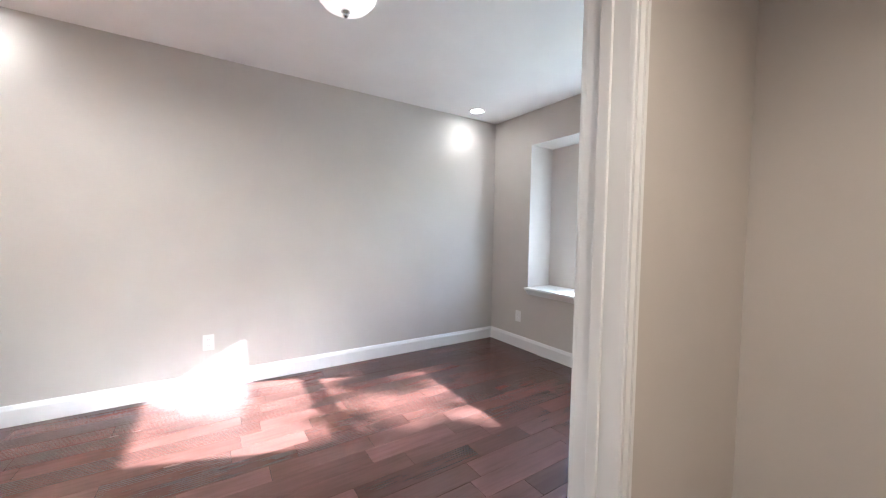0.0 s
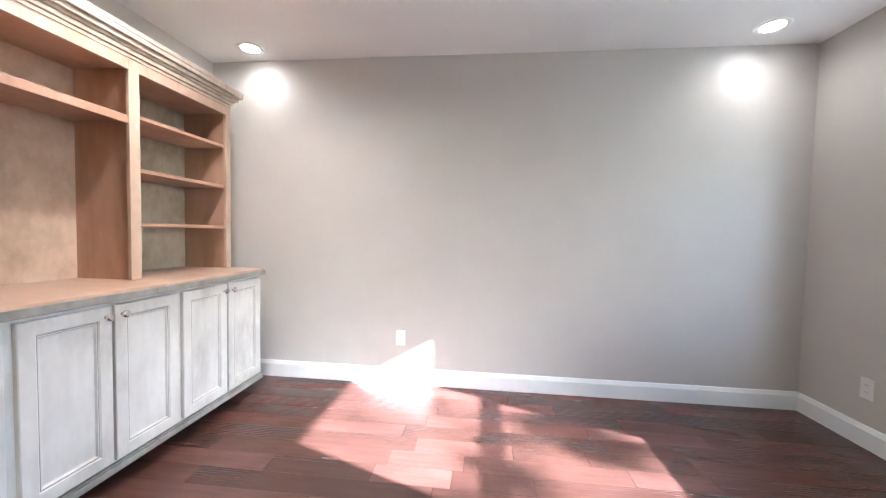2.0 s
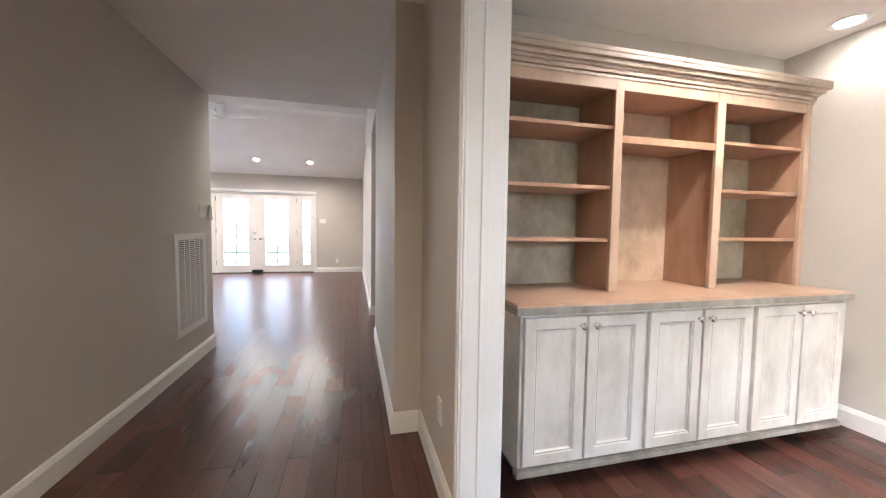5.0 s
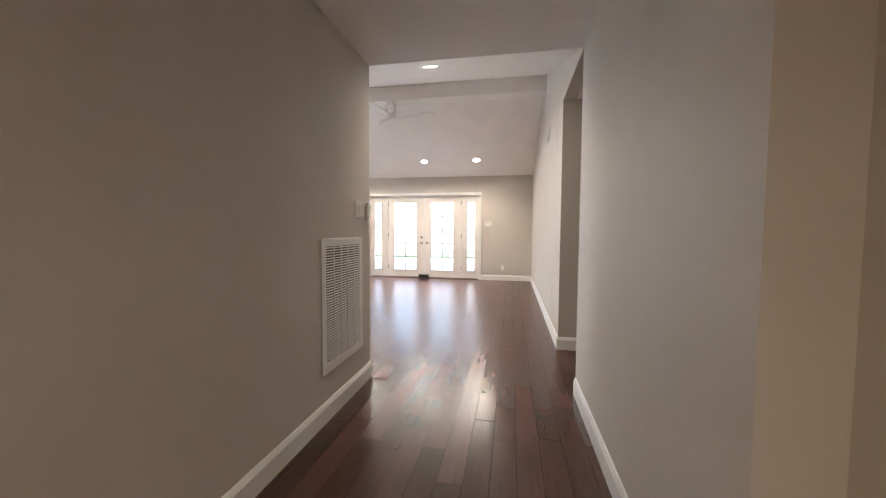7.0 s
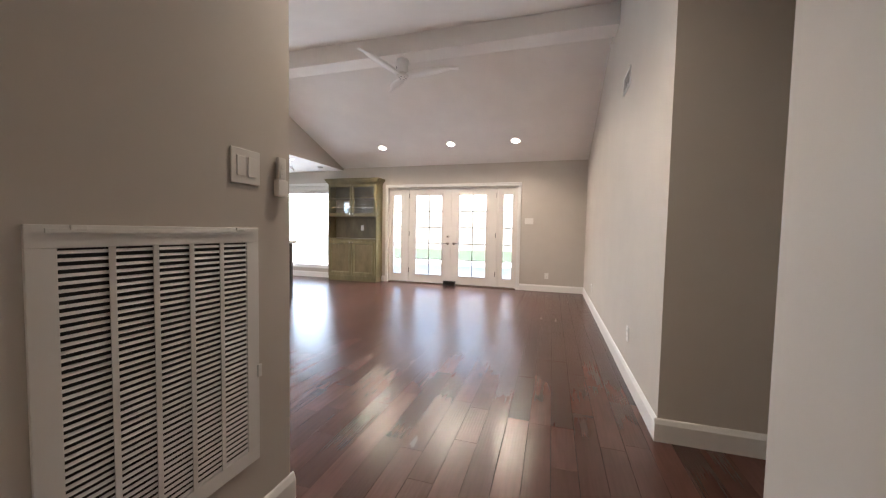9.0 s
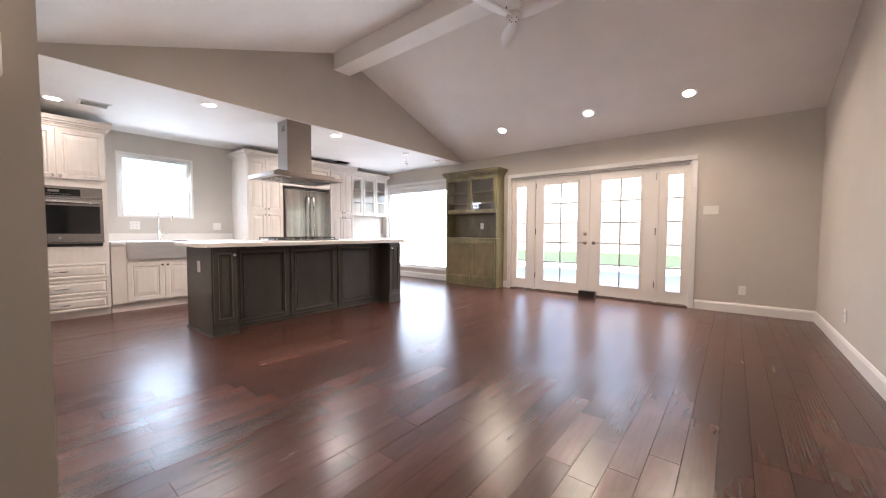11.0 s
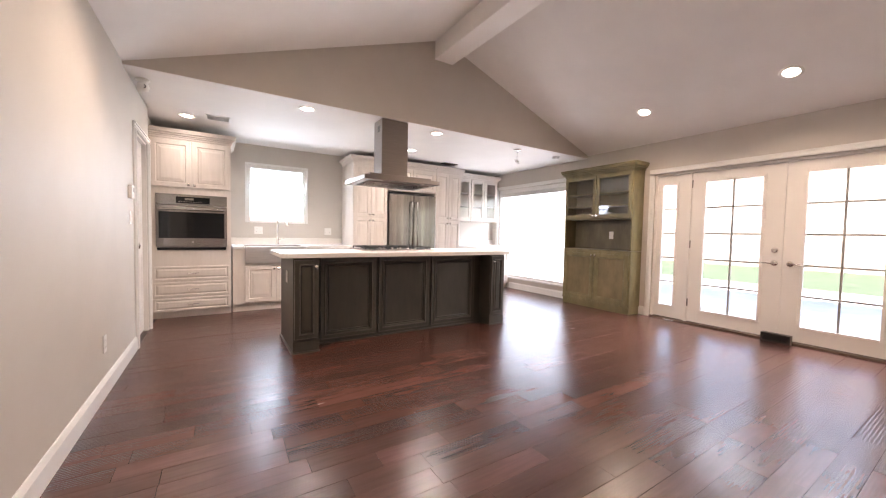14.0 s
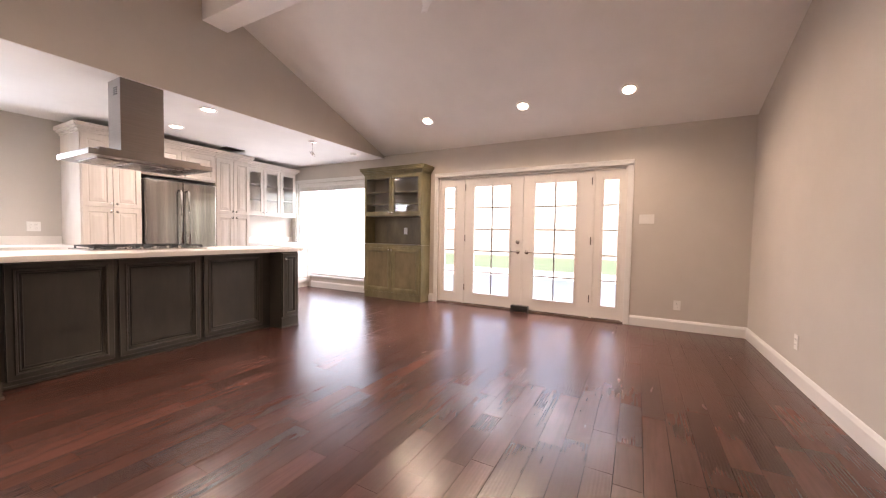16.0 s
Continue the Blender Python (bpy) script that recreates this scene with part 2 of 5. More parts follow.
def boxes(*rows, bev=0.0):
    bm = bmesh.new()
    for r in rows:
        block(bm, *r, bev=bev)
    return bm


def prism(bm, poly, axis, a, b):
    """A polygon of (u, v) pushed from a to b along an axis: 'x' (u=y, v=z), 'y' (u=x, v=z) or 'z' (u=x, v=y)."""
    def at(u, v, w):
        return {"x": (w, u, v), "y": (u, w, v), "z": (u, v, w)}[axis]
    lo = [bm.verts.new(at(u, v, a)) for u, v in poly]
    hi = [bm.verts.new(at(u, v, b)) for u, v in poly]
    fs = [bm.faces.new(lo), bm.faces.new(hi)]
    n = len(poly)
    fs += [bm.faces.new((lo[i], lo[(i + 1) % n], hi[(i + 1) % n], hi[i])) for i in range(n)]
    bmesh.ops.recalc_face_normals(bm, faces=fs)
    return bm


def panel(bm, x0, z0, x1, z1, y, thick, rings):
    """A framed door or drawer front seen from -y: rings of (inset, depth) from the edge to the middle; depth runs back from y."""
    loops = []
    for inset, depth in [(0.0, thick)] + rings:
        loops.append([bm.verts.new((px, y + depth, pz)) for px, pz in
                      ((x0 + inset, z0 + inset), (x1 - inset, z0 + inset), (x1 - inset, z1 - inset), (x0 + inset, z1 - inset))])
    fs = [bm.faces.new(loops[0][::-1])]
    for a, b in zip(loops, loops[1:]):
        fs += [bm.faces.new((a[i], a[(i + 1) % 4], b[(i + 1) % 4], b[i])) for i in range(4)]
    fs.append(bm.faces.new(loops[-1]))
    bmesh.ops.recalc_face_normals(bm, faces=fs)
    return bm


def tube(bm, pts, r, sides=10, cap=True):
    """A round bar along points; r is a number or one radius a point."""
    pts = [Vector(p) for p in pts]
    rings = []
    for i, p in enumerate(pts):
        way = (pts[min(i + 1, len(pts) - 1)] - pts[max(i - 1, 0)]).normalized()
        q = way.to_track_quat("Z", "Y")
        rad = r[i] if isinstance(r, (list, tuple)) else r
        rings.append([bm.verts.new(p + q @ Vector((rad * math.cos(a), rad * math.sin(a), 0))) for a in (2 * math.pi * k / sides for k in range(sides))])
    for a, b in zip(rings, rings[1:]):
        for k in range(sides):
            bm.faces.new((a[k], a[(k + 1) % sides], b[(k + 1) % sides], b[k])).smooth = True
    if cap:
        bm.faces.new(rings[0][::-1])
        bm.faces.new(rings[-1])
    return bm


def lathe(bm, profile, centre=(0, 0, 0), sides=20, axis="z"):
    """A turned shape from (radius, height) pairs."""
    c = Vector(centre)
    turn = {"z": Matrix.Identity(3), "y": Matrix.Rotation(radians(90), 3, "X"), "x": Matrix.Rotation(radians(90), 3, "Y")}[axis]
    rings = [[bm.verts.new(c + turn @ Vector((max(r, 1e-4) * math.cos(2 * math.pi * k / sides), max(r, 1e-4) * math.sin(2 * math.pi * k / sides), h))) for k in range(sides)] for r, h in profile]
    fs = []
    for a, b in zip(rings, rings[1:]):
        for k in range(sides):
            f = bm.faces.new((a[k], a[(k + 1) % sides], b[(k + 1) % sides], b[k]))
            f.smooth = True
            fs.append(f)
    fs += [bm.faces.new(rings[0][::-1]), bm.faces.new(rings[-1])]
    bmesh.ops.recalc_face_normals(bm, faces=fs)
    return bm


def mesh_of(name, bm, material):
    me = bpy.data.meshes.new(name)
    bm.to_mesh(me)
    bm.free()
    me.materials.append(material)
    return me


def part(name, bm, material, parent, label=""):
    ob = new(name, mesh_of(name, bm, material))
    ob.parent = parent
    return tagged(ob, label)


def thing(name, label, category, m=None, group=""):
    ob = new(name)
    ob.empty_display_size = 0.1
    ob.matrix_basis = m if m is not None else Matrix.Identity(4)
    return tagged(ob, label, category, group)


def structure(name, bm, material, label, category):
    return tagged(new(name, mesh_of(name, bm, material)), label, category, kind="structure")


# ---- the plan ----
STUDY_W, STUDY_E, STUDY_S, STUDY_N = -1.65, 2.63, 1.335, 3.825
HALL_N, HALL_N2, HALL_S, HALL_E = 1.055, 1.215, -0.522, 1.68
LIV_E, LIV_W = -3.612, -9.555
KIT_S, GABLE = -6.5, -4.07
JAMB_L, JAMB_R = -0.85, 0.80
H = 2.44
EAVE_E, EAVE_W, RIDGE_X, RIDGE_Z = 2.465, 2.485, -6.66, 3.53


def vault(x):
    if x > RIDGE_X:
        return EAVE_E + (RIDGE_Z - EAVE_E) * (LIV_E - x) / (LIV_E - RIDGE_X)
    return EAVE_W + (RIDGE_Z - EAVE_W) * (x - LIV_W) / (RIDGE_X - LIV_W)


T = 0.12
TOP = 2.62
structure("wall_study_north", boxes((STUDY_W - T, STUDY_N, -0.1, STUDY_E + T, STUDY_N + T, TOP)), WALL, "greige painted study wall washed by ceiling spots", "wall")
structure("wall_study_west", boxes((STUDY_W - T, STUDY_S, -0.1, STUDY_W, STUDY_N, TOP)), WALL, "greige painted wall behind the built-in bookcase", "wall")
structure("wall_study_south", boxes((-1.715 - T, HALL_N2, -0.1, JAMB_L - 0.02, STUDY_S, TOP), (JAMB_R + 0.02, HALL_N2, -0.1, STUDY_E + T, STUDY_S, TOP), (JAMB_L - 0.02, HALL_N2, 2.05, JAMB_R + 0.02, STUDY_S, TOP)), WALL, "greige painted wall with the wide study doorway", "wall")
BAY_S, BAY_N, BAY_Z0, BAY_Z1, BAY_X = 1.43, 3.27, 0.62, 2.10, 2.95
structure("wall_study_east", boxes((STUDY_E, STUDY_S, -0.1, STUDY_E + T, BAY_S, TOP), (STUDY_E, BAY_N, -0.1, STUDY_E + T, STUDY_N, TOP), (STUDY_E, BAY_S, -0.1, STUDY_E + T, BAY_N, BAY_Z0), (STUDY_E, BAY_S, BAY_Z1, STUDY_E + T, BAY_N, TOP)), WALL, "greige painted wall with a deep window recess", "wall")
WIN_S, WIN_N, WIN_Z0, WIN_Z1 = 1.62, 2.79, 0.66, 2.09
structure("wall_bay", boxes((BAY_X, BAY_S - T, 0.4, BAY_X + T, WIN_S, BAY_Z1 + T), (BAY_X, WIN_N, 0.4, BAY_X + T, BAY_N + T, BAY_Z1 + T), (BAY_X, WIN_S, 0.4, BAY_X + T, WIN_N, WIN_Z0), (BAY_X, WIN_S, WIN_Z1, BAY_X + T, WIN_N, BAY_Z1 + T),
                            (STUDY_E + T, BAY_N, 0.4, BAY_X, BAY_N + T, BAY_Z1 + T), (STUDY_E + T, BAY_S - T, 0.4, BAY_X, BAY_S, BAY_Z1 + T), (STUDY_E + T, BAY_S, BAY_Z1, BAY_X, BAY_N, BAY_Z1 + T), (STUDY_E + T, BAY_S, 0.4, BAY_X, BAY_N, BAY_Z0)), WALL, "greige painted box bay around the study window", "wall")
structure("ceiling_study", boxes((STUDY_W - T, STUDY_S - 0.06, H, STUDY_E + T, STUDY_N + 0.01, H + 0.1)), CEIL, "flat white study ceiling", "ceiling")

structure("wall_hall_north", boxes((LIV_E, HALL_N, -0.1, -1.715, HALL_N + T, TOP), (-1.715 - T, HALL_N + T, -0.1, -1.715, HALL_N2, TOP)), WALL, "greige painted hallway wall with a small jog", "wall")
structure("wall_hall_south", boxes((LIV_E, HALL_S - T, -0.1, HALL_E, HALL_S, TOP)), WALL, "greige painted hallway wall holding the return grille", "wall")
structure("wall_hall_east", boxes((HALL_E, HALL_S - T, -0.1, HALL_E + T, HALL_N2, TOP)), WALL, "greige painted wall closing the hallway", "wall")
structure("ceiling_hall", boxes((LIV_E, HALL_S - 0.05, 2.45, HALL_E + 0.05, HALL_N2 + 0.06, 2.55)), CEIL, "flat hallway ceiling", "ceiling")

OPEN_W, OPEN_E = -4.615, -3.60
bm = bmesh.new()
prism(bm, [(LIV_W - T, -0.1), (OPEN_W, -0.1), (OPEN_W, vault(OPEN_W) + 0.05), (RIDGE_X, RIDGE_Z + 0.05), (LIV_W - T, EAVE_W)], "y", HALL_N, HALL_N + T)
prism(bm, [(OPEN_W, 2.45), (OPEN_E, 2.45), (OPEN_E, vault(LIV_E) + 0.05), (OPEN_W, vault(OPEN_W) + 0.05)], "y", HALL_N, HALL_N + T)
structure("wall_living_north", bm, WALL, "tall greige wall rising to the vaulted ceiling", "wall")
structure("wall_passage", boxes((OPEN_W - T, HALL_N + T, -0.1, OPEN_W, 2.9, 2.6), (OPEN_E, HALL_N + T, -0.1, OPEN_E + T, 2.9, 2.6), (OPEN_W - T, 2.9, -0.1, OPEN_E + T, 2.9 + T, 2.6)), WALL, "greige walls of a short side passage", "wall")
structure("ceiling_passage", boxes((OPEN_W, HALL_N + T, 2.45, OPEN_E, 2.9, 2.55)), CEIL, "flat ceiling of the side passage", "ceiling")

KD0, KD1 = -5.22, -4.50           # kitchen side door
structure("wall_living_east", boxes((LIV_E + 0.06, KIT_S, -0.1, LIV_E + T + 0.06, KD0 - 0.08, 2.6), (LIV_E, KD0 - 0.08, -0.1, LIV_E + T, KD0, 2.6), (LIV_E, KD1, -0.1, LIV_E + T, HALL_S - T, 2.6), (LIV_E, KD0, 2.03, LIV_E + T, KD1, 2.6)), WALL, "long greige wall with a white side door", "wall")
FD0, FD1, FDZ = -2.945, -0.195, 2.03     # french door opening
DW0, DW1, DWZ0, DWZ1 = -6.30, -4.45, 0.24, 2.10    # dining window
bm = boxes((LIV_W - T, KIT_S - T, -0.1, LIV_W, DW0, 2.6), (LIV_W - T, DW0, -0.1, LIV_W, DW1, DWZ0), (LIV_W - T, DW0, DWZ1, LIV_W, DW1, 2.6), (LIV_W - T, DW1, -0.1, LIV_W, FD0, 2.6),
           (LIV_W - T, FD0, FDZ, LIV_W, FD1, 2.6), (LIV_W - T, FD1, -0.1, LIV_W, HALL_N + T, 2.6))
structure("wall_living_west", bm, WALL, "greige wall with glazed french doors and a big window", "wall")
KW0, KW1, KWZ0, KWZ1 = -5.505, -4.65, 1.24, 2.13
structure("wall_kitchen_south", boxes((LIV_W - T, KIT_S - T, -0.1, KW0, KIT_S, 2.6), (KW1, KIT_S - T, -0.1, LIV_E + T, KIT_S, 2.6), (KW0, KIT_S - T, -0.1, KW1, KIT_S, KWZ0), (KW0, KIT_S - T, KWZ1, KW1, KIT_S, 2.6)), WALL, "pale grey kitchen wall with a window over the sink", "wall")
bm = bmesh.new()
prism(bm, [(LIV_E + 0.05, H + 0.004), (LIV_E + 0.05, vault(LIV_E) + 0.03), (RIDGE_X, RIDGE_Z + 0.04), (LIV_W - 0.05, vault(LIV_W) + 0.03), (LIV_W - 0.05, H + 0.004)], "y", GABLE - T, GABLE)
structure("wall_gable", bm, WALL, "greige gable above the kitchen opening", "wall")
structure("ceiling_kitchen", boxes((LIV_W - 0.05, KIT_S - 0.05, H, LIV_E + 0.05, GABLE - 0.001, H + 0.1)), CEIL, "flat white kitchen ceiling", "ceiling")
for nm, xa, xb in (("ceiling_vault_east", LIV_E, RIDGE_X), ("ceiling_vault_west", RIDGE_X, LIV_W)):
    bm = bmesh.new()
    za, zb = vault(xa), vault(xb)
    prism(bm, [(xa, za), (xb, zb), (xb, zb + 0.15), (xa, za + 0.15)], "y", GABLE - 0.05, HALL_N + 0.05)
    structure(nm, bm, CEIL_VAULT, "sloping off-white vaulted ceiling", "ceiling")
bm = boxes((-6.79, GABLE, 3.262, -6.53, HALL_N, 3.56), bev=0.006)
structure("beam_ridge", bm, CEIL_VAULT, "painted box beam along the ridge", "beam")


# ---- trim, doorways, windows ----
def skirting(name, x0, y0, x1, y1, nx, ny, h=0.125):
    """A baseboard along a wall line; (nx, ny) points into the room."""
    bm = bmesh.new()
    a, b = Vector((x0, y0, 0)), Vector((x1, y1, 0))
    n = Vector((nx, ny, 0))
    prof = [(0, 0.0), (0.016, 0.0), (0.016, h - 0.028), (0.012, h - 0.018), (0.008, h - 0.006), (0.004, h), (0, h)]
    ends = [[bm.verts.new(p + n * d + Vector((0, 0, z))) for d, z in prof] for p in (a, b)]
    k = len(prof)
    fs = [bm.faces.new(ends[0]), bm.faces.new(ends[1][::-1])]
    fs += [bm.faces.new((ends[0][i], ends[1][i], ends[1][(i + 1) % k], ends[0][(i + 1) % k])) for i in range(k)]
    bmesh.ops.recalc_face_normals(bm, faces=fs)
    structure(name, bm, TRIM, "white painted baseboard with a stepped top", "baseboard")


skirting("baseboard_study_north", STUDY_W, STUDY_N, STUDY_E, STUDY_N, 0, -1)
skirting("baseboard_study_east", STUDY_E, STUDY_S, STUDY_E, STUDY_N - 0.016, -1, 0)
skirting("baseboard_study_south", JAMB_R + 0.08, STUDY_S, STUDY_E - 0.016, STUDY_S, 0, 1)
skirting("baseboard_study_south_west", STUDY_W, STUDY_S, JAMB_L - 0.08, STUDY_S, 0, 1)
skirting("baseboard_study_west", STUDY_W, STUDY_S + 0.016, STUDY_W, 1.56, 1, 0)
skirting("baseboard_hall_door", -1.715, HALL_N2, JAMB_L - 0.075, HALL_N2, 0, -1)
skirting("baseboard_hall_jog", -1.715, HALL_N - 0.016, -1.715, HALL_N2 - 0.016, 1, 0)
skirting("baseboard_hall_north", OPEN_E, HALL_N, -1.715, HALL_N, 0, -1)
skirting("baseboard_hall_south", LIV_E - 0.016, HALL_S, HALL_E, HALL_S, 0, 1)
skirting("baseboard_hall_east", HALL_E, HALL_S + 0.016, HALL_E, HALL_N2, -1, 0)
skirting("baseboard_hall_far", JAMB_R + 0.075, HALL_N2, HALL_E - 0.016, HALL_N2, 0, -1)
skirting("baseboard_living_north", LIV_W + 0.016, HALL_N, OPEN_W, HALL_N, 0, -1)
skirting("baseboard_passage_west", OPEN_W, HALL_N - 0.016, OPEN_W, 2.9, 1, 0)
skirting("baseboard_passage_east", OPEN_E, HALL_N, OPEN_E, 2.9, -1, 0)
skirting("baseboard_passage_end", OPEN_W + 0.016, 2.9, OPEN_E - 0.016, 2.9, 0, -1)
skirting("baseboard_living_west", LIV_W, FD1 + 0.075, LIV_W, HALL_N, 1, 0)
skirting("baseboard_living_between", LIV_W, -3.10, LIV_W, FD0 - 0.075, 1, 0)
skirting("baseboard_dining", LIV_W, -5.9, LIV_W, -4.30, 1, 0)
skirting("baseboard_living_east", LIV_E, KD1 + 0.065, LIV_E, HALL_S, -1, 0)


def casing(name, x0, x1, z1, y, out, width=0.075, thick=0.018, z0=0.0, sill=False, m=None):
    """Moulded casing round an opening in local x, z at wall face y; out is -1 or 1 along y."""
    def bar(bm, a0, c0, a1, c1):
        ya, yb = sorted((y, y + out * thick))
        block(bm, a0, ya, c0, a1, yb, c1, bev=0.005)
        long_z = (c1 - c0) > (a1 - a0)
        yc, yd = sorted((y + out * thick * 0.9, y + out * (thick + 0.007)))
        if long_z:
            w = a1 - a0
            block(bm, a0 + w * 0.12, yc, c0, a0 + w * 0.3, yd, c1 - 0.004)
            block(bm, a0 + w * 0.68, yc, c0, a0 + w * 0.88, yd, c1 - 0.004)
        else:
            w = c1 - c0
            block(bm, a0 + 0.004, yc, c0 + w * 0.12, a1 - 0.004, yd, c0 + w * 0.3)
            block(bm, a0 + 0.004, yc, c0 + w * 0.68, a1 - 0.004, yd, c0 + w * 0.88)
    bm = bmesh.new()
    bar(bm, x0 - width, z0, x0, z1)
    bar(bm, x1, z0, x1 + width, z1)
    bar(bm, x0 - width, z1 + 0.001, x1 + width, z1 + width)
    if sill:
        bar(bm, x0 - width, z0 - width, x1 + width, z0 - 0.001)
    ob = structure(name, bm, TRIM, "white painted moulded casing", "trim")
    if m is not None:
        ob.matrix_basis = m
    return ob


casing("trim_study_door_hall", JAMB_L, JAMB_R, 2.03, HALL_N2, -1, 0.062)
casing("trim_study_door_study", JAMB_L, JAMB_R, 2.03, STUDY_S, 1, 0.062)
bm = boxes((JAMB_L - 0.02, HALL_N2 - 0.004, 0, JAMB_L, STUDY_S + 0.004, 2.03), (JAMB_R, HALL_N2 - 0.004, 0, JAMB_R + 0.02, STUDY_S + 0.004, 2.03), (JAMB_L - 0.02, HALL_N2 - 0.004, 2.03, JAMB_R + 0.02, STUDY_S + 0.004, 2.05), bev=0.002)
for x0, x1 in ((JAMB_L, JAMB_L + 0.011), (JAMB_R - 0.011, JAMB_R)):
    block(bm, x0, 1.258, 0, x1, 1.292, 2.03, bev=0.003)
structure("door_1", bm, TRIM, "white painted door jamb with a stop moulding", "door frame")

# study window, in its bay
SILL_Z = 0.655
bm = bmesh.new()
prism(bm, [(2.575, SILL_Z), (2.575, SILL_Z - 0.018), (2.59, SILL_Z - 0.03), (2.60, SILL_Z - 0.045), (2.615, SILL_Z - 0.06), (STUDY_E - 0.002, SILL_Z - 0.075), (STUDY_E - 0.002, BAY_Z0 + 0.003), (BAY_X, BAY_Z0 + 0.003), (BAY_X, SILL_Z)], "y", BAY_S + 0.002, BAY_N - 0.002)
structure("sill_study", bm, TRIM, "white moulded window seat sill", "sill")
win = tagged(new("window_1"), "white single-hung window with a raised blind", "window", kind="structure")
fx0, fx1 = BAY_X + 0.03, BAY_X + 0.10
MEET = 1.385
part("window_frame", boxes((fx0, WIN_S, WIN_Z0, fx1, WIN_S + 0.045, WIN_Z1), (fx0, WIN_N - 0.045, WIN_Z0, fx1, WIN_N, WIN_Z1), (fx0, WIN_S + 0.045, WIN_Z0, fx1, WIN_N - 0.045, WIN_Z0 + 0.04), (fx0, WIN_S + 0.045, WIN_Z1 - 0.045, fx1, WIN_N - 0.045, WIN_Z1), bev=0.004), TRIM, win)
part("meeting_rail", boxes((fx0 + 0.005, WIN_S + 0.045, MEET - 0.025, fx1 - 0.01, WIN_N - 0.045, MEET + 0.025), bev=0.004), TRIM, win)
part("lower_sash", boxes((fx0 + 0.002, WIN_S + 0.045, WIN_Z0 + 0.04, fx0 + 0.035, WIN_S + 0.075, MEET - 0.025), (fx0 + 0.002, WIN_N - 0.075, WIN_Z0 + 0.04, fx0 + 0.035, WIN_N - 0.045, MEET - 0.025), (fx0 + 0.002, WIN_S + 0.075, WIN_Z0 + 0.04, fx0 + 0.035, WIN_N - 0.075, WIN_Z0 + 0.075), bev=0.003), TRIM, win)
for z in (MEET + 0.22, MEET - 0.12):
    part("sash_latch", boxes((fx0 - 0.014, WIN_N - 0.055, z, fx0 + 0.004, WIN_N - 0.035, z + 0.04), bev=0.003), PLASTIC, win)
part("sash_lock", boxes((fx0 - 0.012, 2.17, MEET + 0.012, fx0 + 0.01, 2.24, MEET + 0.03), bev=0.004), PLASTIC, win)
for z0, z1 in ((WIN_Z0 + 0.07, MEET - 0.02), (MEET + 0.02, WIN_Z1 - 0.04)):
    pane = part("pane", boxes((fx0 + 0.03, WIN_S + 0.04, z0, fx0 + 0.036, WIN_N - 0.04, z1)), CLEAR_PANE, win)
    pane.visible_shadow = False
blind = thing("window_blind", "grey slatted blind drawn up to the window head", "blind", pose(BAY_X, 2.205, 1.93))
part("head_rail", boxes((-0.05, -0.57, 0.115, 0.0, 0.57, 0.158), bev=0.004), SLATS, blind)
for i in range(9):
    part("slat", boxes((-0.05, -0.565, 0.022 + i * 0.0102, -0.004, 0.565, 0.0262 + i * 0.0102)), SLATS, blind)
part("bottom_rail", boxes((-0.05, -0.565, 0.0, -0.003, 0.565, 0.018), bev=0.004), SLATS, blind)


# ---- french doors ----

def glazed_leaf(w, h, gx0, gx1, gz0, gz1, cols, rows, thick=0.045):
    """Stiles and rails round a glazed opening; local x right, front at y=0."""
    stiles = boxes((0, 0, 0, gx0, thick, h), (gx1, 0, 0, w, thick, h), (gx0, 0, 0, gx1, thick, gz0), (gx0, 0, gz1, gx1, thick, h))
    bead = bmesh.new()
    b = 0.022
    for r in ((gx0 - b, -0.012, gz0 - b, gx0 + 0.006, 0, gz1 + b), (gx1 - 0.006, -0.012, gz0 - b, gx1 + b, 0, gz1 + b), (gx0 + 0.006, -0.012, gz0 - b, gx1 - 0.006, 0, gz0 + 0.006), (gx0 + 0.006, -0.012, gz1 - 0.006, gx1 - 0.006, 0, gz1 + b)):
        block(bead, *r, bev=0.004)
    bars = []
    for c in range(1, cols):
        x = gx0 + (gx1 - gx0) * c / cols
        bars.append((x - 0.009, 0.012, gz0, x + 0.009, 0.032, gz1))
    for r in range(1, rows):
        z = gz0 + (gz1 - gz0) * r / rows
        bars.append((gx0, 0.011, z - 0.009, gx1, 0.033, z + 0.009))
    return stiles, bead, bars


french = tagged(new("door_2"), "white glazed double french doors with sidelights, closed", "french doors", kind="structure")
french.matrix_basis = pose(LIV_W - 0.03, FD0, 0.0, 0, 0, 90)
W_ALL = FD1 - FD0
part("door_frame", boxes((0, -0.004, 0, 0.03, 0.085, FDZ), (W_ALL - 0.03, -0.004, 0, W_ALL, 0.085, FDZ), (0.03, -0.004, FDZ - 0.03, W_ALL - 0.03, 0.085, FDZ), (0.43, -0.004, 0.0, 0.462, 0.085, FDZ - 0.03), (2.335, -0.004, 0.0, 2.367, 0.085, FDZ - 0.03), bev=0.003), DOOR_WHITE, french)
part("threshold", boxes((0, -0.045, 0.0, W_ALL, 0.085, 0.018), bev=0.005), BARK, french, "brown wooden threshold")
LEAVES = ((0.03, 0.43, 0.070, 0.257, 1), (0.462, 1.397, 0.157, 0.745, 2), (1.401, 2.335, 0.166, 0.735, 2), (2.367, W_ALL - 0.03, 0.106, 0.293, 1))
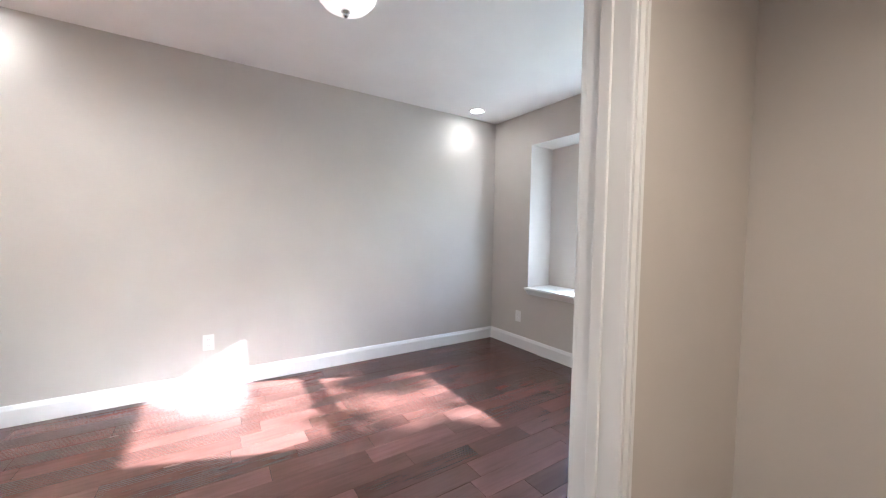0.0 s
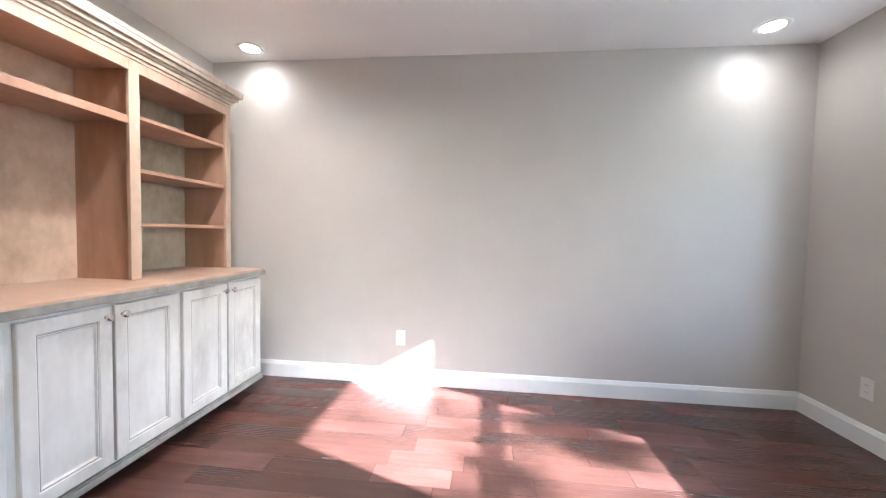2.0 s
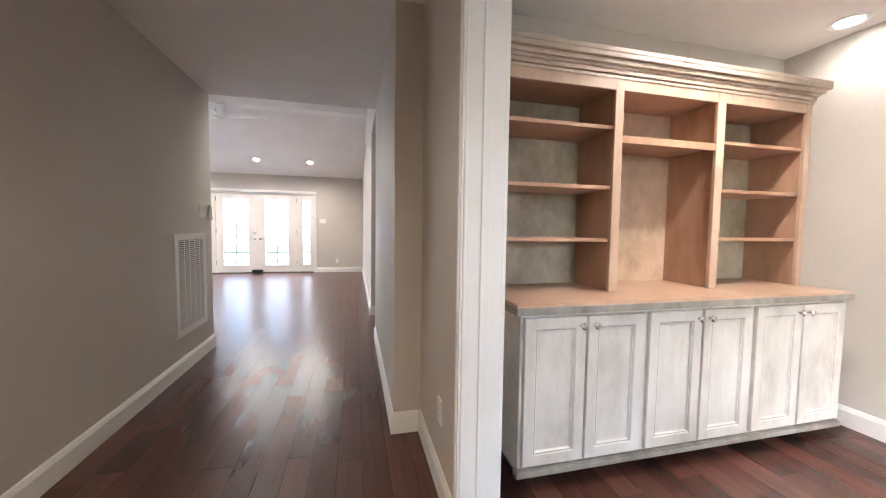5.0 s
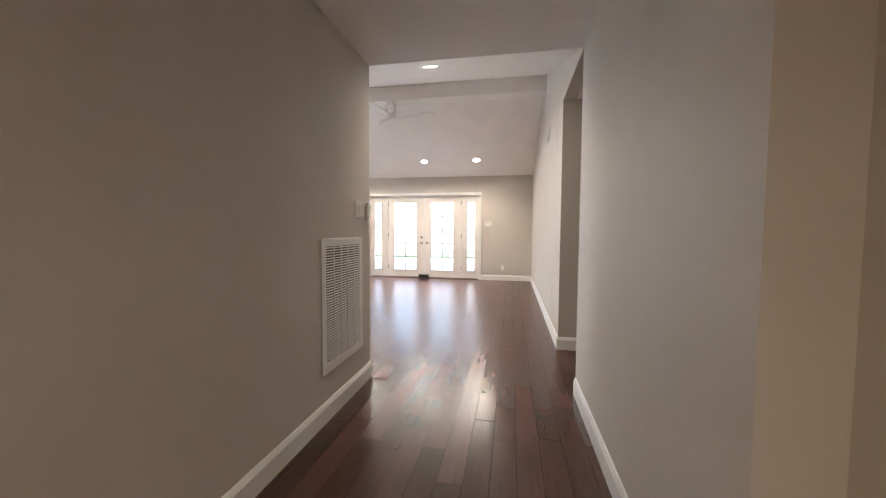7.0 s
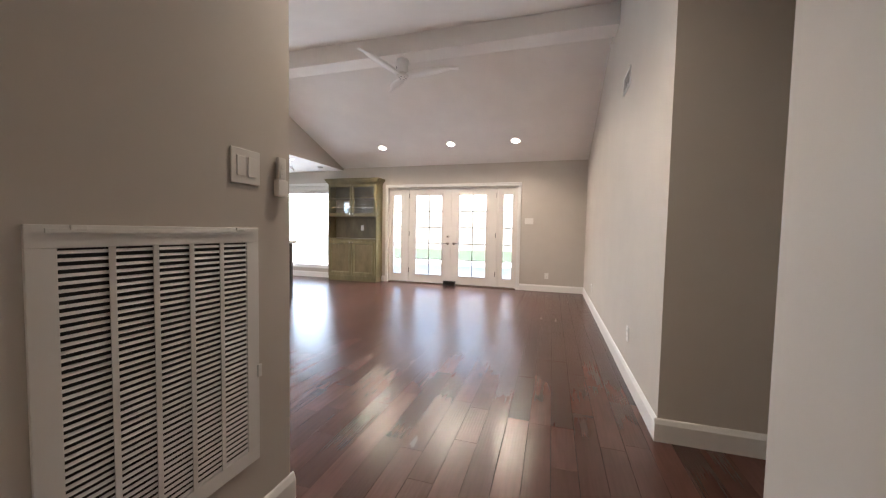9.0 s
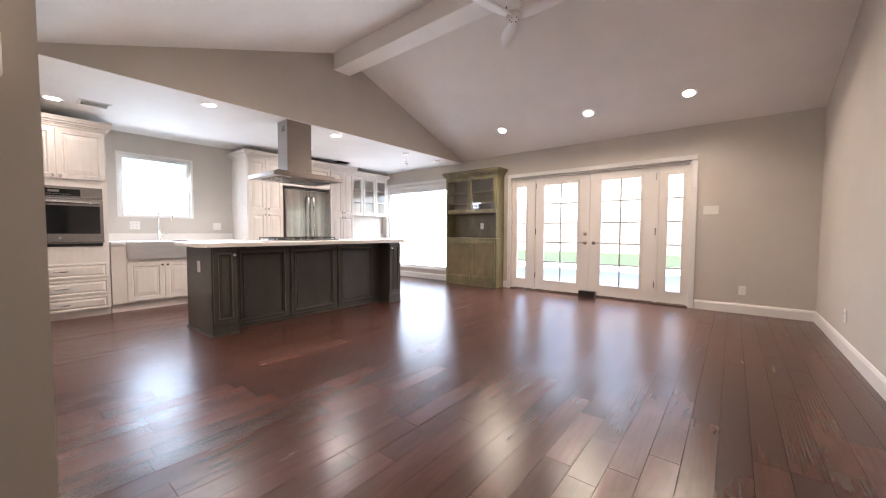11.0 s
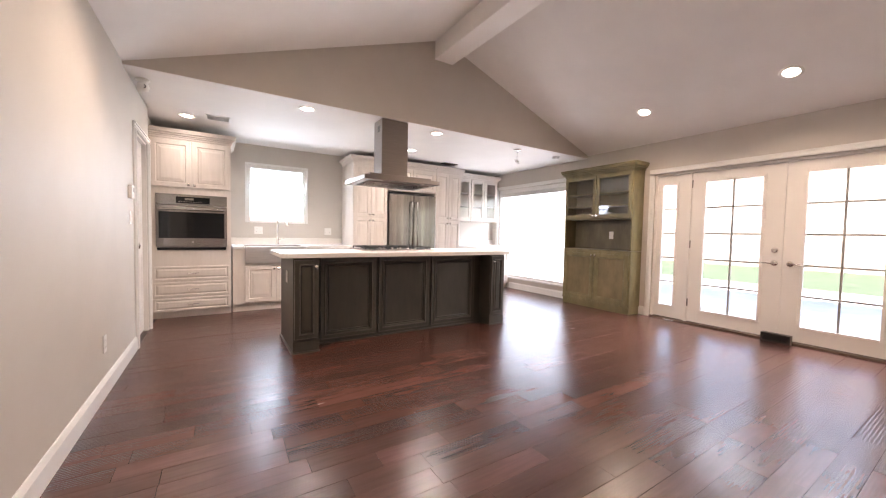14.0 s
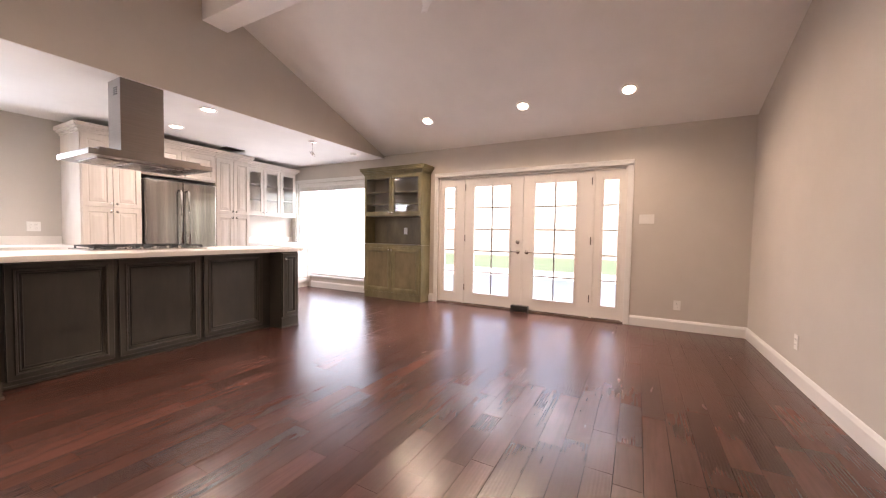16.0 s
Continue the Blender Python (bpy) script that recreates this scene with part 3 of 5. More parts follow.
for i, (a, b, g0, g1, cols) in enumerate(LEAVES):
    lw, lh = b - a, FDZ - 0.034 - 0.026
    gz0, gz1 = 0.165, 1.845
    st, bead, bars = glazed_leaf(lw, lh, g0, g1, gz0, gz1, cols, 5)
    leaf = part("door_leaf" if cols == 2 else "sidelight", st, DOOR_WHITE, french)
    leaf.location = (a, 0.012, 0.026)
    part("glazing_bead", bead, DOOR_WHITE, leaf)
    for r in bars:
        part("muntin", boxes(r), BACKLIT_BAR, leaf)
    pane = part("pane", boxes((g0, 0.018, gz0, g1, 0.024, gz1)), PANE, leaf)
    pane.visible_shadow = False
    if cols == 2:
        hx = lw - 0.065 if i == 1 else 0.065
        way = -1 if i == 1 else 1
        bm = bmesh.new()
        lathe(bm, [(0.032, 0), (0.032, 0.004), (0.026, 0.009), (0.011, 0.012), (0.011, 0.045), (0.013, 0.05)], (hx, 0, 0.845), 16, "y")
        tube(bm, [(hx, -0.045, 0.845), (hx + way * 0.05, -0.05, 0.848), (hx + way * 0.105, -0.044, 0.845)], [0.012, 0.009, 0.007])
        part("door_handle", bm, CHROME, leaf, "satin nickel lever handle")
        if i == 1:
            part("deadbolt", lathe(bmesh.new(), [(0.033, 0), (0.033, 0.006), (0.024, 0.018), (0.02, 0.02)], (hx, 0, 0.99), 16, "y"), CHROME, leaf, "round nickel deadbolt")
        kx = 0.0 if i == 1 else lw
        for z in (0.2, 0.98, 1.78):
            part("hinge", boxes((kx - 0.012, -0.008, z, kx + 0.012, 0.004, z + 0.1), bev=0.003), STEEL, leaf)
casing("trim_french_doors", 0, W_ALL, FDZ, 0.03, -1, 0.07, m=pose(LIV_W - 0.03, FD0, 0, 0, 0, 90) @ pose(0, -0.06, 0))

# dining window and its rolled shade
dining = tagged(new("window_2"), "large white fixed window flooding the dining corner", "window", kind="structure")
dining.matrix_basis = pose(LIV_W - 0.02, DW0, DWZ0, 0, 0, 90)
dw, dh = DW1 - DW0, DWZ1 - DWZ0
part("window_frame", boxes((0, 0, 0, 0.04, 0.08, dh), (dw - 0.04, 0, 0, dw, 0.08, dh), (0.04, 0, 0, dw - 0.04, 0.08, 0.04), (0.04, 0, dh - 0.04, dw - 0.04, 0.08, dh), bev=0.004), TRIM, dining)
part("pane", boxes((0.03, 0.04, 0.03, dw - 0.03, 0.046, dh - 0.03)), PANE, dining).visible_shadow = False
part("window_sill", boxes((-0.03, -0.06, -0.03, dw + 0.03, 0.0, 0.0), bev=0.006), TRIM, dining)
casing("trim_dining_window", 0, dw, dh, 0.02, -1, 0.07, m=pose(LIV_W - 0.02, DW0, DWZ0, 0, 0, 90) @ pose(0, -0.04, 0))
shade = thing("roller_shade", "white cellular shade drawn up under the window head", "shade", pose(LIV_W - 0.012, DW0 + 0.04, DWZ1 - 0.16, 0, 0, 90))
part("head_rail", boxes((0, 0, 0.085, dw - 0.08, 0.05, 0.12), bev=0.005), TRIM, shade)
for i in range(5):
    part("fold", boxes((0.004, 0.004, 0.018 + i * 0.0132, dw - 0.084, 0.046, 0.0285 + i * 0.0132), bev=0.003), SHADE, shade)
part("bottom_rail", boxes((0, 0, 0.0, dw - 0.08, 0.05, 0.016), bev=0.004), TRIM, shade)

# kitchen window
kit_win = tagged(new("window_3"), "white kitchen window over the sink, brightly lit", "window", kind="structure")
kit_win.matrix_basis = pose(KW1, KIT_S - 0.015, KWZ0, 0, 0, 180)
kw, kh = KW1 - KW0, KWZ1 - KWZ0
part("window_frame", boxes((0, 0, 0, 0.04, 0.08, kh), (kw - 0.04, 0, 0, kw, 0.08, kh), (0.04, 0, 0, kw - 0.04, 0.08, 0.035), (0.04, 0, kh - 0.04, kw - 0.04, 0.08, kh), bev=0.004), TRIM, kit_win)
part("pane", boxes((0.03, 0.04, 0.03, kw - 0.03, 0.046, kh - 0.03)), PANE, kit_win).visible_shadow = False
casing("trim_kitchen_window", 0, kw, kh, 0.015, -1, 0.035, 0.012, m=pose(KW1, KIT_S - 0.015, KWZ0, 0, 0, 180) @ pose(0, -0.03, 0))

# kitchen side door
side = tagged(new("door_3"), "white panelled side door, closed", "door", kind="structure")
side.matrix_basis = pose(LIV_E + 0.045, KD1, 0, 0, 0, -90)
sw = KD1 - KD0
leaf = part("door_leaf", boxes((0.022, 0, 0.008, sw - 0.022, 0.04, 2.008)), DOOR_WHITE, side)
for z0, z1 in ((0.2, 0.85), (0.98, 1.88)):
    for x0, x1 in ((0.11, sw / 2 - 0.04), (sw / 2 + 0.04, sw - 0.11)):
        part("door_panel", panel(bmesh.new(), x0, z0, x1, z1, -0.006, 0.006, [(0.0, 0.0), (0.012, 0.0), (0.02, 0.004), (0.045, 0.004), (0.06, 0.0)]), DOOR_WHITE, leaf)
part("door_handle", lathe(bmesh.new(), [(0.028, 0), (0.028, 0.006), (0.012, 0.01), (0.012, 0.035), (0.028, 0.045), (0.026, 0.065), (0.008, 0.07)], (0.085, 0, 0.95), 16, "y"), CHROME, leaf, "round nickel door knob")
part("door_frame", boxes((0, -0.04, 0, 0.02, 0.07, 2.01), (sw - 0.02, -0.04, 0, sw, 0.07, 2.01), (0, -0.04, 2.01, sw, 0.07, 2.029)), DOOR_WHITE, side)
casing("trim_side_door", 0, sw, 2.03, 0.0, -1, 0.06, m=pose(LIV_E, KD1, 0, 0, 0, -90))


# ---- cabinet makers ----
RAISED = [(0.0, 0.002), (0.002, 0.0), (0.05, 0.0), (0.055, 0.010), (0.064, 0.012), (0.070, 0.007), (0.082, 0.0065), (0.104, 0.001), (0.108, 0.0005)]
RAISED_SMALL = [(0.0, 0.002), (0.002, 0.0), (0.022, 0.0), (0.026, 0.008), (0.033, 0.010), (0.037, 0.006), (0.052, 0.001), (0.055, 0.0005)]
SHAKER = [(0.0, 0.003), (0.003, 0.0), (0.05, 0.0), (0.056, 0.005), (0.061, 0.0045), (0.066, 0.012), (0.072, 0.013)]
BEADED = [(0.0, 0.003), (0.003, 0.0), (0.036, 0.0), (0.040, -0.006), (0.050, -0.006), (0.055, 0.004), (0.062, 0.002), (0.070, 0.012), (0.078, 0.014), (0.082, 0.010), (0.088, 0.014)]


def front(name, parent, material, x0, z0, x1, z1, y=-0.02, rings=RAISED, thick=0.02):
    return part(name, panel(bmesh.new(), x0, z0, x1, z1, y, thick, rings), material, parent)


def knob(parent, x, z, y=-0.02, r=0.0165):
    return part("knob", lathe(bmesh.new(), [(0.006, 0), (0.005, 0.012), (r, 0.018), (r, 0.026), (r * 0.6, 0.031)], (x, y, z), 14, "y"), CHROME, parent, "polished nickel knob")


def crown(parent, material, w, depth, z, height=0.1, out=0.07, left=True, right=True):
    """A stepped crown moulding round the front and the sides of a cabinet top."""
    bm = bmesh.new()
    steps = [(0.012, 0.0, 0.2), (0.022, 0.2, 0.34), (0.04, 0.34, 0.55), (0.058, 0.55, 0.78), (out, 0.78, 1.0)]
    for o, a, b in steps:
        block(bm, -o if left else 0, -o, z + a * height, w + (o if right else 0), depth, z + b * height + 0.0005, bev=0.004)
    return part("crown", bm, material, parent)


# ---- study: the built-in bookcase ----
CAB_X, CAB_Y0, CAB_Y1 = -1.10, 1.545, 3.57
base = thing("base_cabinet", "whitewashed six-door base cabinet, doors closed", "cabinet", pose(CAB_X, CAB_Y0, 0, 0, 0, 90))
L = CAB_Y1 - CAB_Y0
part("body", boxes((0, 0, 0.10, L, 0.549, 0.828), bev=0.004), CHALK, base)
part("plinth", boxes((0.05, 0.10, 0.0, L - 0.05, 0.54, 0.10)), BLACK, base)
part("base_moulding", boxes((-0.012, -0.022, 0.085, L + 0.012, 0.02, 0.112), (-0.006, -0.014, 0.112, L + 0.006, 0.02, 0.122), bev=0.004), CHALK_EDGE, base)
DOORS = ((0.015, 0.32), (0.332, 0.637), (0.672, 0.986), (0.998, 1.315), (1.35, 1.675), (1.687, 2.008))
for i, (a, b) in enumerate(DOORS):
    d = front("door", base, CHALK, a, 0.135, b, 0.812, -0.021, SHAKER)
    e = bmesh.new()
    for r in ((a + 0.052, -0.0165, 0.187, a + 0.058, -0.013, 0.76), (b - 0.058, -0.0165, 0.187, b - 0.052, -0.013, 0.76), (a + 0.058, -0.0165, 0.754, b - 0.058, -0.013, 0.76), (a + 0.058, -0.0165, 0.187, b - 0.058, -0.013, 0.193)):
        block(e, *r)
    part("glazed_bead", e, CHALK_EDGE, d, "grey glaze caught in the bead")
    knob(d, (b - 0.028) if i % 2 == 0 else (a + 0.028), 0.77, -0.021)
ctop = thing("wood_countertop", "tan-stained wooden top with a rounded grey edge", "countertop", pose(CAB_X, CAB_Y0, 0.829, 0, 0, 90))
part("top", boxes((-0.03, -0.03, 0.004, L + 0.02, 0.545, 0.046), bev=0.008), TAN_TOP, ctop)
part("edge_band", boxes((-0.034, -0.035, 0.0, L + 0.024, -0.026, 0.034), (-0.034, -0.026, 0.0, -0.026, 0.5, 0.034), bev=0.003), CHALK_EDGE, ctop)
SH_Z0 = 0.876
hutch = thing("bookcase", "tan-stained open bookcase with three bays, empty shelves", "bookcase", pose(-1.30, 1.50, SH_Z0, 0, 0, 90))
HL, HD, HT = 2.05, 0.345, 1.13
part("side_panel", boxes((0.0, 0.02, 0, 0.022, HD, HT)), TAN, hutch)
part("side_panel", boxes((HL - 0.022, 0.02, 0, HL, HD, HT)), TAN, hutch)
V1, V2 = 0.675, 1.352
for v in (V1, V2):
    part("divider", boxes((v - 0.012, 0.02, 0, v + 0.012, HD - 0.012, HT - 0.06)), TAN, hutch)
for x0, x1 in ((0.0, 0.05), (V1 - 0.025, V1 + 0.025), (V2 - 0.028, V2 + 0.028), (HL - 0.045, HL)):
    part("stile", boxes((x0, 0, 0, x1, 0.02, HT), bev=0.003), STILE, hutch)
part("top_rail", boxes((0.05, 0.001, HT - 0.075, HL - 0.045, 0.0195, HT), bev=0.003), STILE, hutch)
part("top_panel", boxes((0.022, 0.021, HT - 0.06, HL - 0.022, HD - 0.012, HT - 0.04)), TAN, hutch)
for x0, x1, mat in ((0.022, V1 - 0.012, BACK_GREEN), (V1 + 0.012, V2 - 0.012, BACK_TAN), (V2 + 0.012, HL - 0.022, BACK_GREEN)):
    part("back_panel", boxes((x0, HD - 0.012, 0, x1, HD, HT - 0.04)), mat, hutch)
for x0, x1, zs in ((0.024, V1 - 0.014, (1.735, 1.42, 1.142)), (V2 + 0.014, HL - 0.024, (1.708, 1.432, 1.15))):
    for z in zs:
        part("shelf", boxes((x0, 0.024, z - SH_Z0, x1, HD - 0.014, z - SH_Z0 + 0.02), bev=0.003), TAN, hutch)
part("fixed_shelf", boxes((V1 + 0.026, 0.004, 1.665 - SH_Z0, V2 - 0.029, 0.024, 1.705 - SH_Z0), (V1 + 0.014, 0.024, 1.683 - SH_Z0, V2 - 0.014, HD - 0.014, 1.705 - SH_Z0), bev=0.003), TAN, hutch)
crown(hutch, FACE, HL, HD, HT, 0.105, 0.06)
bm = bmesh.new()
block(bm, -0.002, -0.006, HT - 0.02, HL + 0.002, 0.0, HT - 0.008)
part("rope_bead", bm, FACE, hutch)


# ---- kitchen ----
TOW_Y = -5.72
tower = thing("oven_tower", "cream glazed tall oven cabinet, doors and drawers closed", "cabinet", pose(-3.563, TOW_Y, 0, 0, 0, 180))
TWD = 0.845
part("body", boxes((0, 0, 0.10, TWD, KIT_S * -1 + TOW_Y - 0.003, 2.22)), CREAM, tower)
part("toe_kick", boxes((0, 0.04, 0, TWD, 0.7, 0.10)), CREAM, tower)
for a, b, kx in ((0.012, 0.414, 0.388), (0.424, 0.83, 0.45)):
    d = front("door", tower, CREAM, a, 1.635, b, 2.2)
    knob(d, kx, 1.665)
for z0, z1 in ((0.475, 0.65), (0.272, 0.452), (0.09, 0.25)):
    d = front("drawer", tower, CREAM, 0.025, z0, 0.828, z1, rings=RAISED_SMALL)
    bm = bmesh.new()
    zc = (z0 + z1) / 2
    tube(bm, [(0.368, -0.02, zc), (0.378, -0.042, zc), (0.4265, -0.048, zc), (0.475, -0.042, zc), (0.485, -0.02, zc)], [0.006, 0.005, 0.007, 0.005, 0.006], 8)
    part("pull", bm, CHROME, d, "nickel bar pull")
crown(tower, CREAM, TWD, 0.7, 2.22, 0.115, 0.06, left=False)
oven = thing("wall_oven", "stainless steel built-in oven with a dark glass window", "oven", pose(-3.622, TOW_Y - 0.001, 0.853, 0, 0, 180))
OW, OH = 0.74, 0.695
part("body", boxes((0, 0, 0, OW, 0.55, OH)), STEEL_DARK, oven)
door = part("oven_door", boxes((0.0, -0.03, 0.045, OW, 0.0, 0.555), bev=0.004), STEEL, oven)
part("window", boxes((0.03, -0.033, 0.15, OW - 0.03, -0.0295, 0.475), bev=0.001), OVEN_GLASS, door, "dark oven glass")
bm = bmesh.new()
tube(bm, [(0.04, -0.03, 0.51), (0.04, -0.07, 0.51), (0.05, -0.075, 0.51), (OW - 0.05, -0.075, 0.51), (OW - 0.04, -0.07, 0.51), (OW - 0.04, -0.03, 0.51)], 0.011, 10)
part("handle", bm, STEEL, door, "long stainless bar handle")
part("badge", lathe(bmesh.new(), [(0.014, 0), (0.014, 0.002), (0.012, 0.003)], (OW / 2, -0.03, 0.1), 16, "y"), CHROME, door)
cp = part("control_panel", boxes((0.0, -0.022, 0.565, OW, 0.0, OH), bev=0.004), STEEL, oven)
part("display", boxes((0.2, -0.025, 0.585, OW - 0.19, -0.0215, 0.665), bev=0.001), OVEN_GLASS, cp)
bm = bmesh.new()
for i in range(10):
    block(bm, 0.225 + i * 0.025, -0.0262, 0.6, 0.24 + i * 0.025, -0.0248, 0.608)
block(bm, 0.29, -0.0262, 0.625, 0.38, -0.0248, 0.65)
part("key_marks", bm, STEEL, cp)
part("vent", boxes((0.01, -0.012, 0.0, OW - 0.01, 0.0, 0.035), bev=0.002), BLACK, oven)

CTR_Y = -5.76
sinkcab = thing("sink_base_cabinet", "cream glazed base cabinets under the kitchen counter", "cabinet", pose(-4.425, CTR_Y, 0, 0, 0, 180))
CW = 1.68
part("body", boxes((0, 0, 0.10, CW, 0.735, 0.86)), CREAM, sinkcab)
part("toe_kick", boxes((0, 0.04, 0, CW, 0.7, 0.10)), CREAM, sinkcab)
for a, b, k in ((0.145, 0.53, 0.505), (0.54, 0.925, 0.565), (1.0, 1.6, 1.03)):
    d = front("door", sinkcab, CREAM, a, 0.125, b, 0.625 if a < 0.9 else 0.83)
    knob(d, k, 0.585)
part("dark_rail", boxes((0.94, -0.034, 0.815, 1.66, -0.021, 0.861), bev=0.002), BRONZE, sinkcab, "dark brown rail under the counter")
counter = thing("kitchen_countertop", "white quartz counter with a low backsplash", "countertop", pose(-4.424, CTR_Y, 0.862, 0, 0, 180))
part("top", boxes((0, -0.03, 0, 0.14, 0.736, 0.038), (0.93, -0.03, 0, CW, 0.736, 0.038), (0.14, 0.56, 0, 0.93, 0.736, 0.038), bev=0.003), QUARTZ, counter)
part("backsplash", boxes((0, 0.717, 0.038, CW, 0.7365, 0.14), bev=0.002), QUARTZ, counter)
sink = thing("farmhouse_sink", "stainless steel apron-front sink set in the counter", "sink", pose(-4.57, CTR_Y - 0.0, 0.665, 0, 0, 180))
part("apron", boxes((0, -0.045, 0, 0.775, -0.022, 0.235), bev=0.006), SINK_STEEL, sink)
part("basin", boxes((0, -0.022, 0.03, 0.02, 0.55, 0.232), (0.755, -0.022, 0.03, 0.775, 0.55, 0.232), (0.02, 0.53, 0.03, 0.755, 0.55, 0.232), (0.0, -0.022, 0.02, 0.775, 0.55, 0.03)), STEEL, sink)
faucet = thing("kitchen_faucet", "tall nickel gooseneck faucet behind the sink", "faucet", pose(-5.06, -6.40, 0.90))
bm = bmesh.new()
lathe(bm, [(0.028, 0), (0.028, 0.01), (0.02, 0.02), (0.019, 0.12), (0.014, 0.13)], (0, 0, 0), 16)
part("base", bm, CHROME, faucet)
arc = [(0, 0, 0.12), (0, 0, 0.41)] + [(-0.06 + 0.06 * math.cos(a), 0.085 - 0.085 * math.cos(a), 0.41 + 0.12 * math.sin(a)) for a in (math.pi * k / 10 for k in range(1, 11))]
part("spout", tube(bmesh.new(), arc, 0.011, 10), CHROME, faucet)
part("spray_head", tube(bmesh.new(), [(-0.12, 0.17, 0.415), (-0.12, 0.172, 0.32), (-0.12, 0.172, 0.30)], [0.012, 0.018, 0.017], 12), CHROME, faucet)
part("lever", tube(bmesh.new(), [(-0.015, 0, 0.075), (-0.05, 0.0, 0.08), (-0.095, 0.01, 0.1)], [0.009, 0.007, 0.006], 8), CHROME, faucet)

PF = -5.90
DEPTH = PF - KIT_S - 0.003


def tall_cabinet(x, w, label):
    t = thing("pantry_cabinet", label, "cabinet", pose(x, PF, 0, 0, 0, 180), "pantry cabinets")
    part("body", boxes((0, 0, 0.10, w, DEPTH, 2.26)), CREAM, t)
    part("toe_kick", boxes((0, 0.05, 0, w, DEPTH, 0.10)), CREAM, t)
    for z0, z1, kz in ((0.12, 1.365, 1.32), (1.378, 2.235, 1.42)):
        for a, b, k in ((0.012, w / 2 - 0.003, w / 2 - 0.03), (w / 2 + 0.003, w - 0.012, w / 2 + 0.03)):
            d = front("door", t, CREAM, a, z0, b, z1)
            knob(d, k, kz)
    crown(t, CREAM, w, DEPTH, 2.26, 0.105, 0.06, left=x > -6.5, right=x < -7)
    return t


tall_cabinet(-6.115, 0.60, "tall cream glazed pantry beside the refrigerator")
tall_cabinet(-7.665, 0.565, "tall cream glazed pantry next to the glass-door cabinet")
over = thing("bridge_cabinet", "cream glazed cabinet over the refrigerator", "cabinet", pose(-6.717, PF, 1.85, 0, 0, 180))
part("body", boxes((0, 0, 0, 0.946, DEPTH, 0.41)), CREAM, over)
for a, b, k in ((0.012, 0.47, 0.44), (0.476, 0.934, 0.506)):
    d = front("door", over, CREAM, a, 0.02, b, 0.385)
    knob(d, k, 0.05)
crown(over, CREAM, 0.946, DEPTH, 0.41, 0.105, 0.06, left=False, right=False)
fridge = thing("refrigerator", "stainless french-door refrigerator with tall bar handles", "refrigerator", pose(-6.73, PF + 0.03, 0, 0, 0, 180))
FW = 0.915
part("body", boxes((0, 0.05, 0.03, FW, 0.6, 1.79)), STEEL_DARK, fridge)
for a, b, hx in ((0.002, FW / 2 - 0.003, FW / 2 - 0.05), (FW / 2 + 0.003, FW - 0.002, FW / 2 + 0.05)):
    d = part("door", boxes((a, -0.03, 0.72, b, 0.05, 1.795), bev=0.012), FRIDGE_STEEL, fridge)
    bm = bmesh.new()
    tube(bm, [(hx, -0.03, 0.85), (hx, -0.085, 0.86), (hx, -0.09, 0.9), (hx, -0.09, 1.62), (hx, -0.085, 1.66), (hx, -0.03, 1.67)], 0.013, 10)
    part("handle", bm, CHROME, d, "tall bar handle")
d = part("freezer_drawer", boxes((0.002, -0.03, 0.08, FW - 0.002, 0.05, 0.71), bev=0.012), FRIDGE_STEEL, fridge)
part("handle", tube(bmesh.new(), [(0.08, -0.03, 0.64), (0.085, -0.085, 0.64), (FW - 0.085, -0.085, 0.64), (FW - 0.08, -0.03, 0.64)], 0.013, 10), CHROME, d)
part("hinge_cap", boxes((0.02, -0.01, 1.79, FW - 0.02, 0.1, 1.815), bev=0.004), BLACK, fridge)

GX0, GY = -8.232, -6.17
gcab = thing("glass_door_cabinet", "cream wall cabinet with three glass doors and empty shelves", "cabinet", pose(GX0, GY, 1.395, 0, 0, 180))
GW, GH, GD = 1.15, 0.86, GY - KIT_S - 0.003
part("case", boxes((0, 0, 0, 0.018, GD, GH), (GW - 0.018, 0, 0, GW, GD, GH), (0.018, 0, 0, GW - 0.018, GD, 0.018), (0.018, 0, GH - 0.018, GW - 0.018, GD, GH), (0.018, GD - 0.01, 0.018, GW - 0.018, GD, GH - 0.018)), CREAM, gcab)
for z in (0.3, 0.57):
    part("shelf", boxes((0.02, 0.02, z, GW - 0.02, GD - 0.012, z + 0.018)), CREAM, gcab)
for a, b, k in ((0.115, 0.435, 0.41), (0.45, 0.785, 0.48), (0.795, 1.13, 0.82)):
    f = part("door", boxes((a, -0.02, 0.01, a + 0.055, 0, GH - 0.01), (b - 0.055, -0.02, 0.01, b, 0, GH - 0.01), (a + 0.055, -0.02, 0.01, b - 0.055, 0, 0.075), (a + 0.055, -0.02, GH - 0.075, b - 0.055, 0, GH - 0.01), bev=0.003), CREAM, gcab)
    part("pane", boxes((a + 0.05, -0.012, 0.07, b - 0.05, -0.008, GH - 0.07)), CAB_GLASS, f).visible_shadow = False
    knob(f, k, 0.06)
crown(gcab, CREAM, GW, GD, GH, 0.1, 0.055, left=False)
bar = thing("dining_base_cabinet", "cream base cabinet with a white quartz top", "cabinet", pose(GX0, -5.93, 0, 0, 0, 180))
part("body", boxes((0, 0, 0.10, 1.3, 0.567, 0.86)), CREAM, bar)
part("toe_kick", boxes((0, 0.05, 0, 1.3, 0.56, 0.10)), CREAM, bar)
part("worktop", boxes((0, -0.03, 0.861, 1.318, 0.567, 0.9), bev=0.003), QUARTZ, bar, "white quartz top")
part("backsplash", boxes((0, 0.549, 0.9, 1.318, 0.567, 1.0)), QUARTZ, bar)
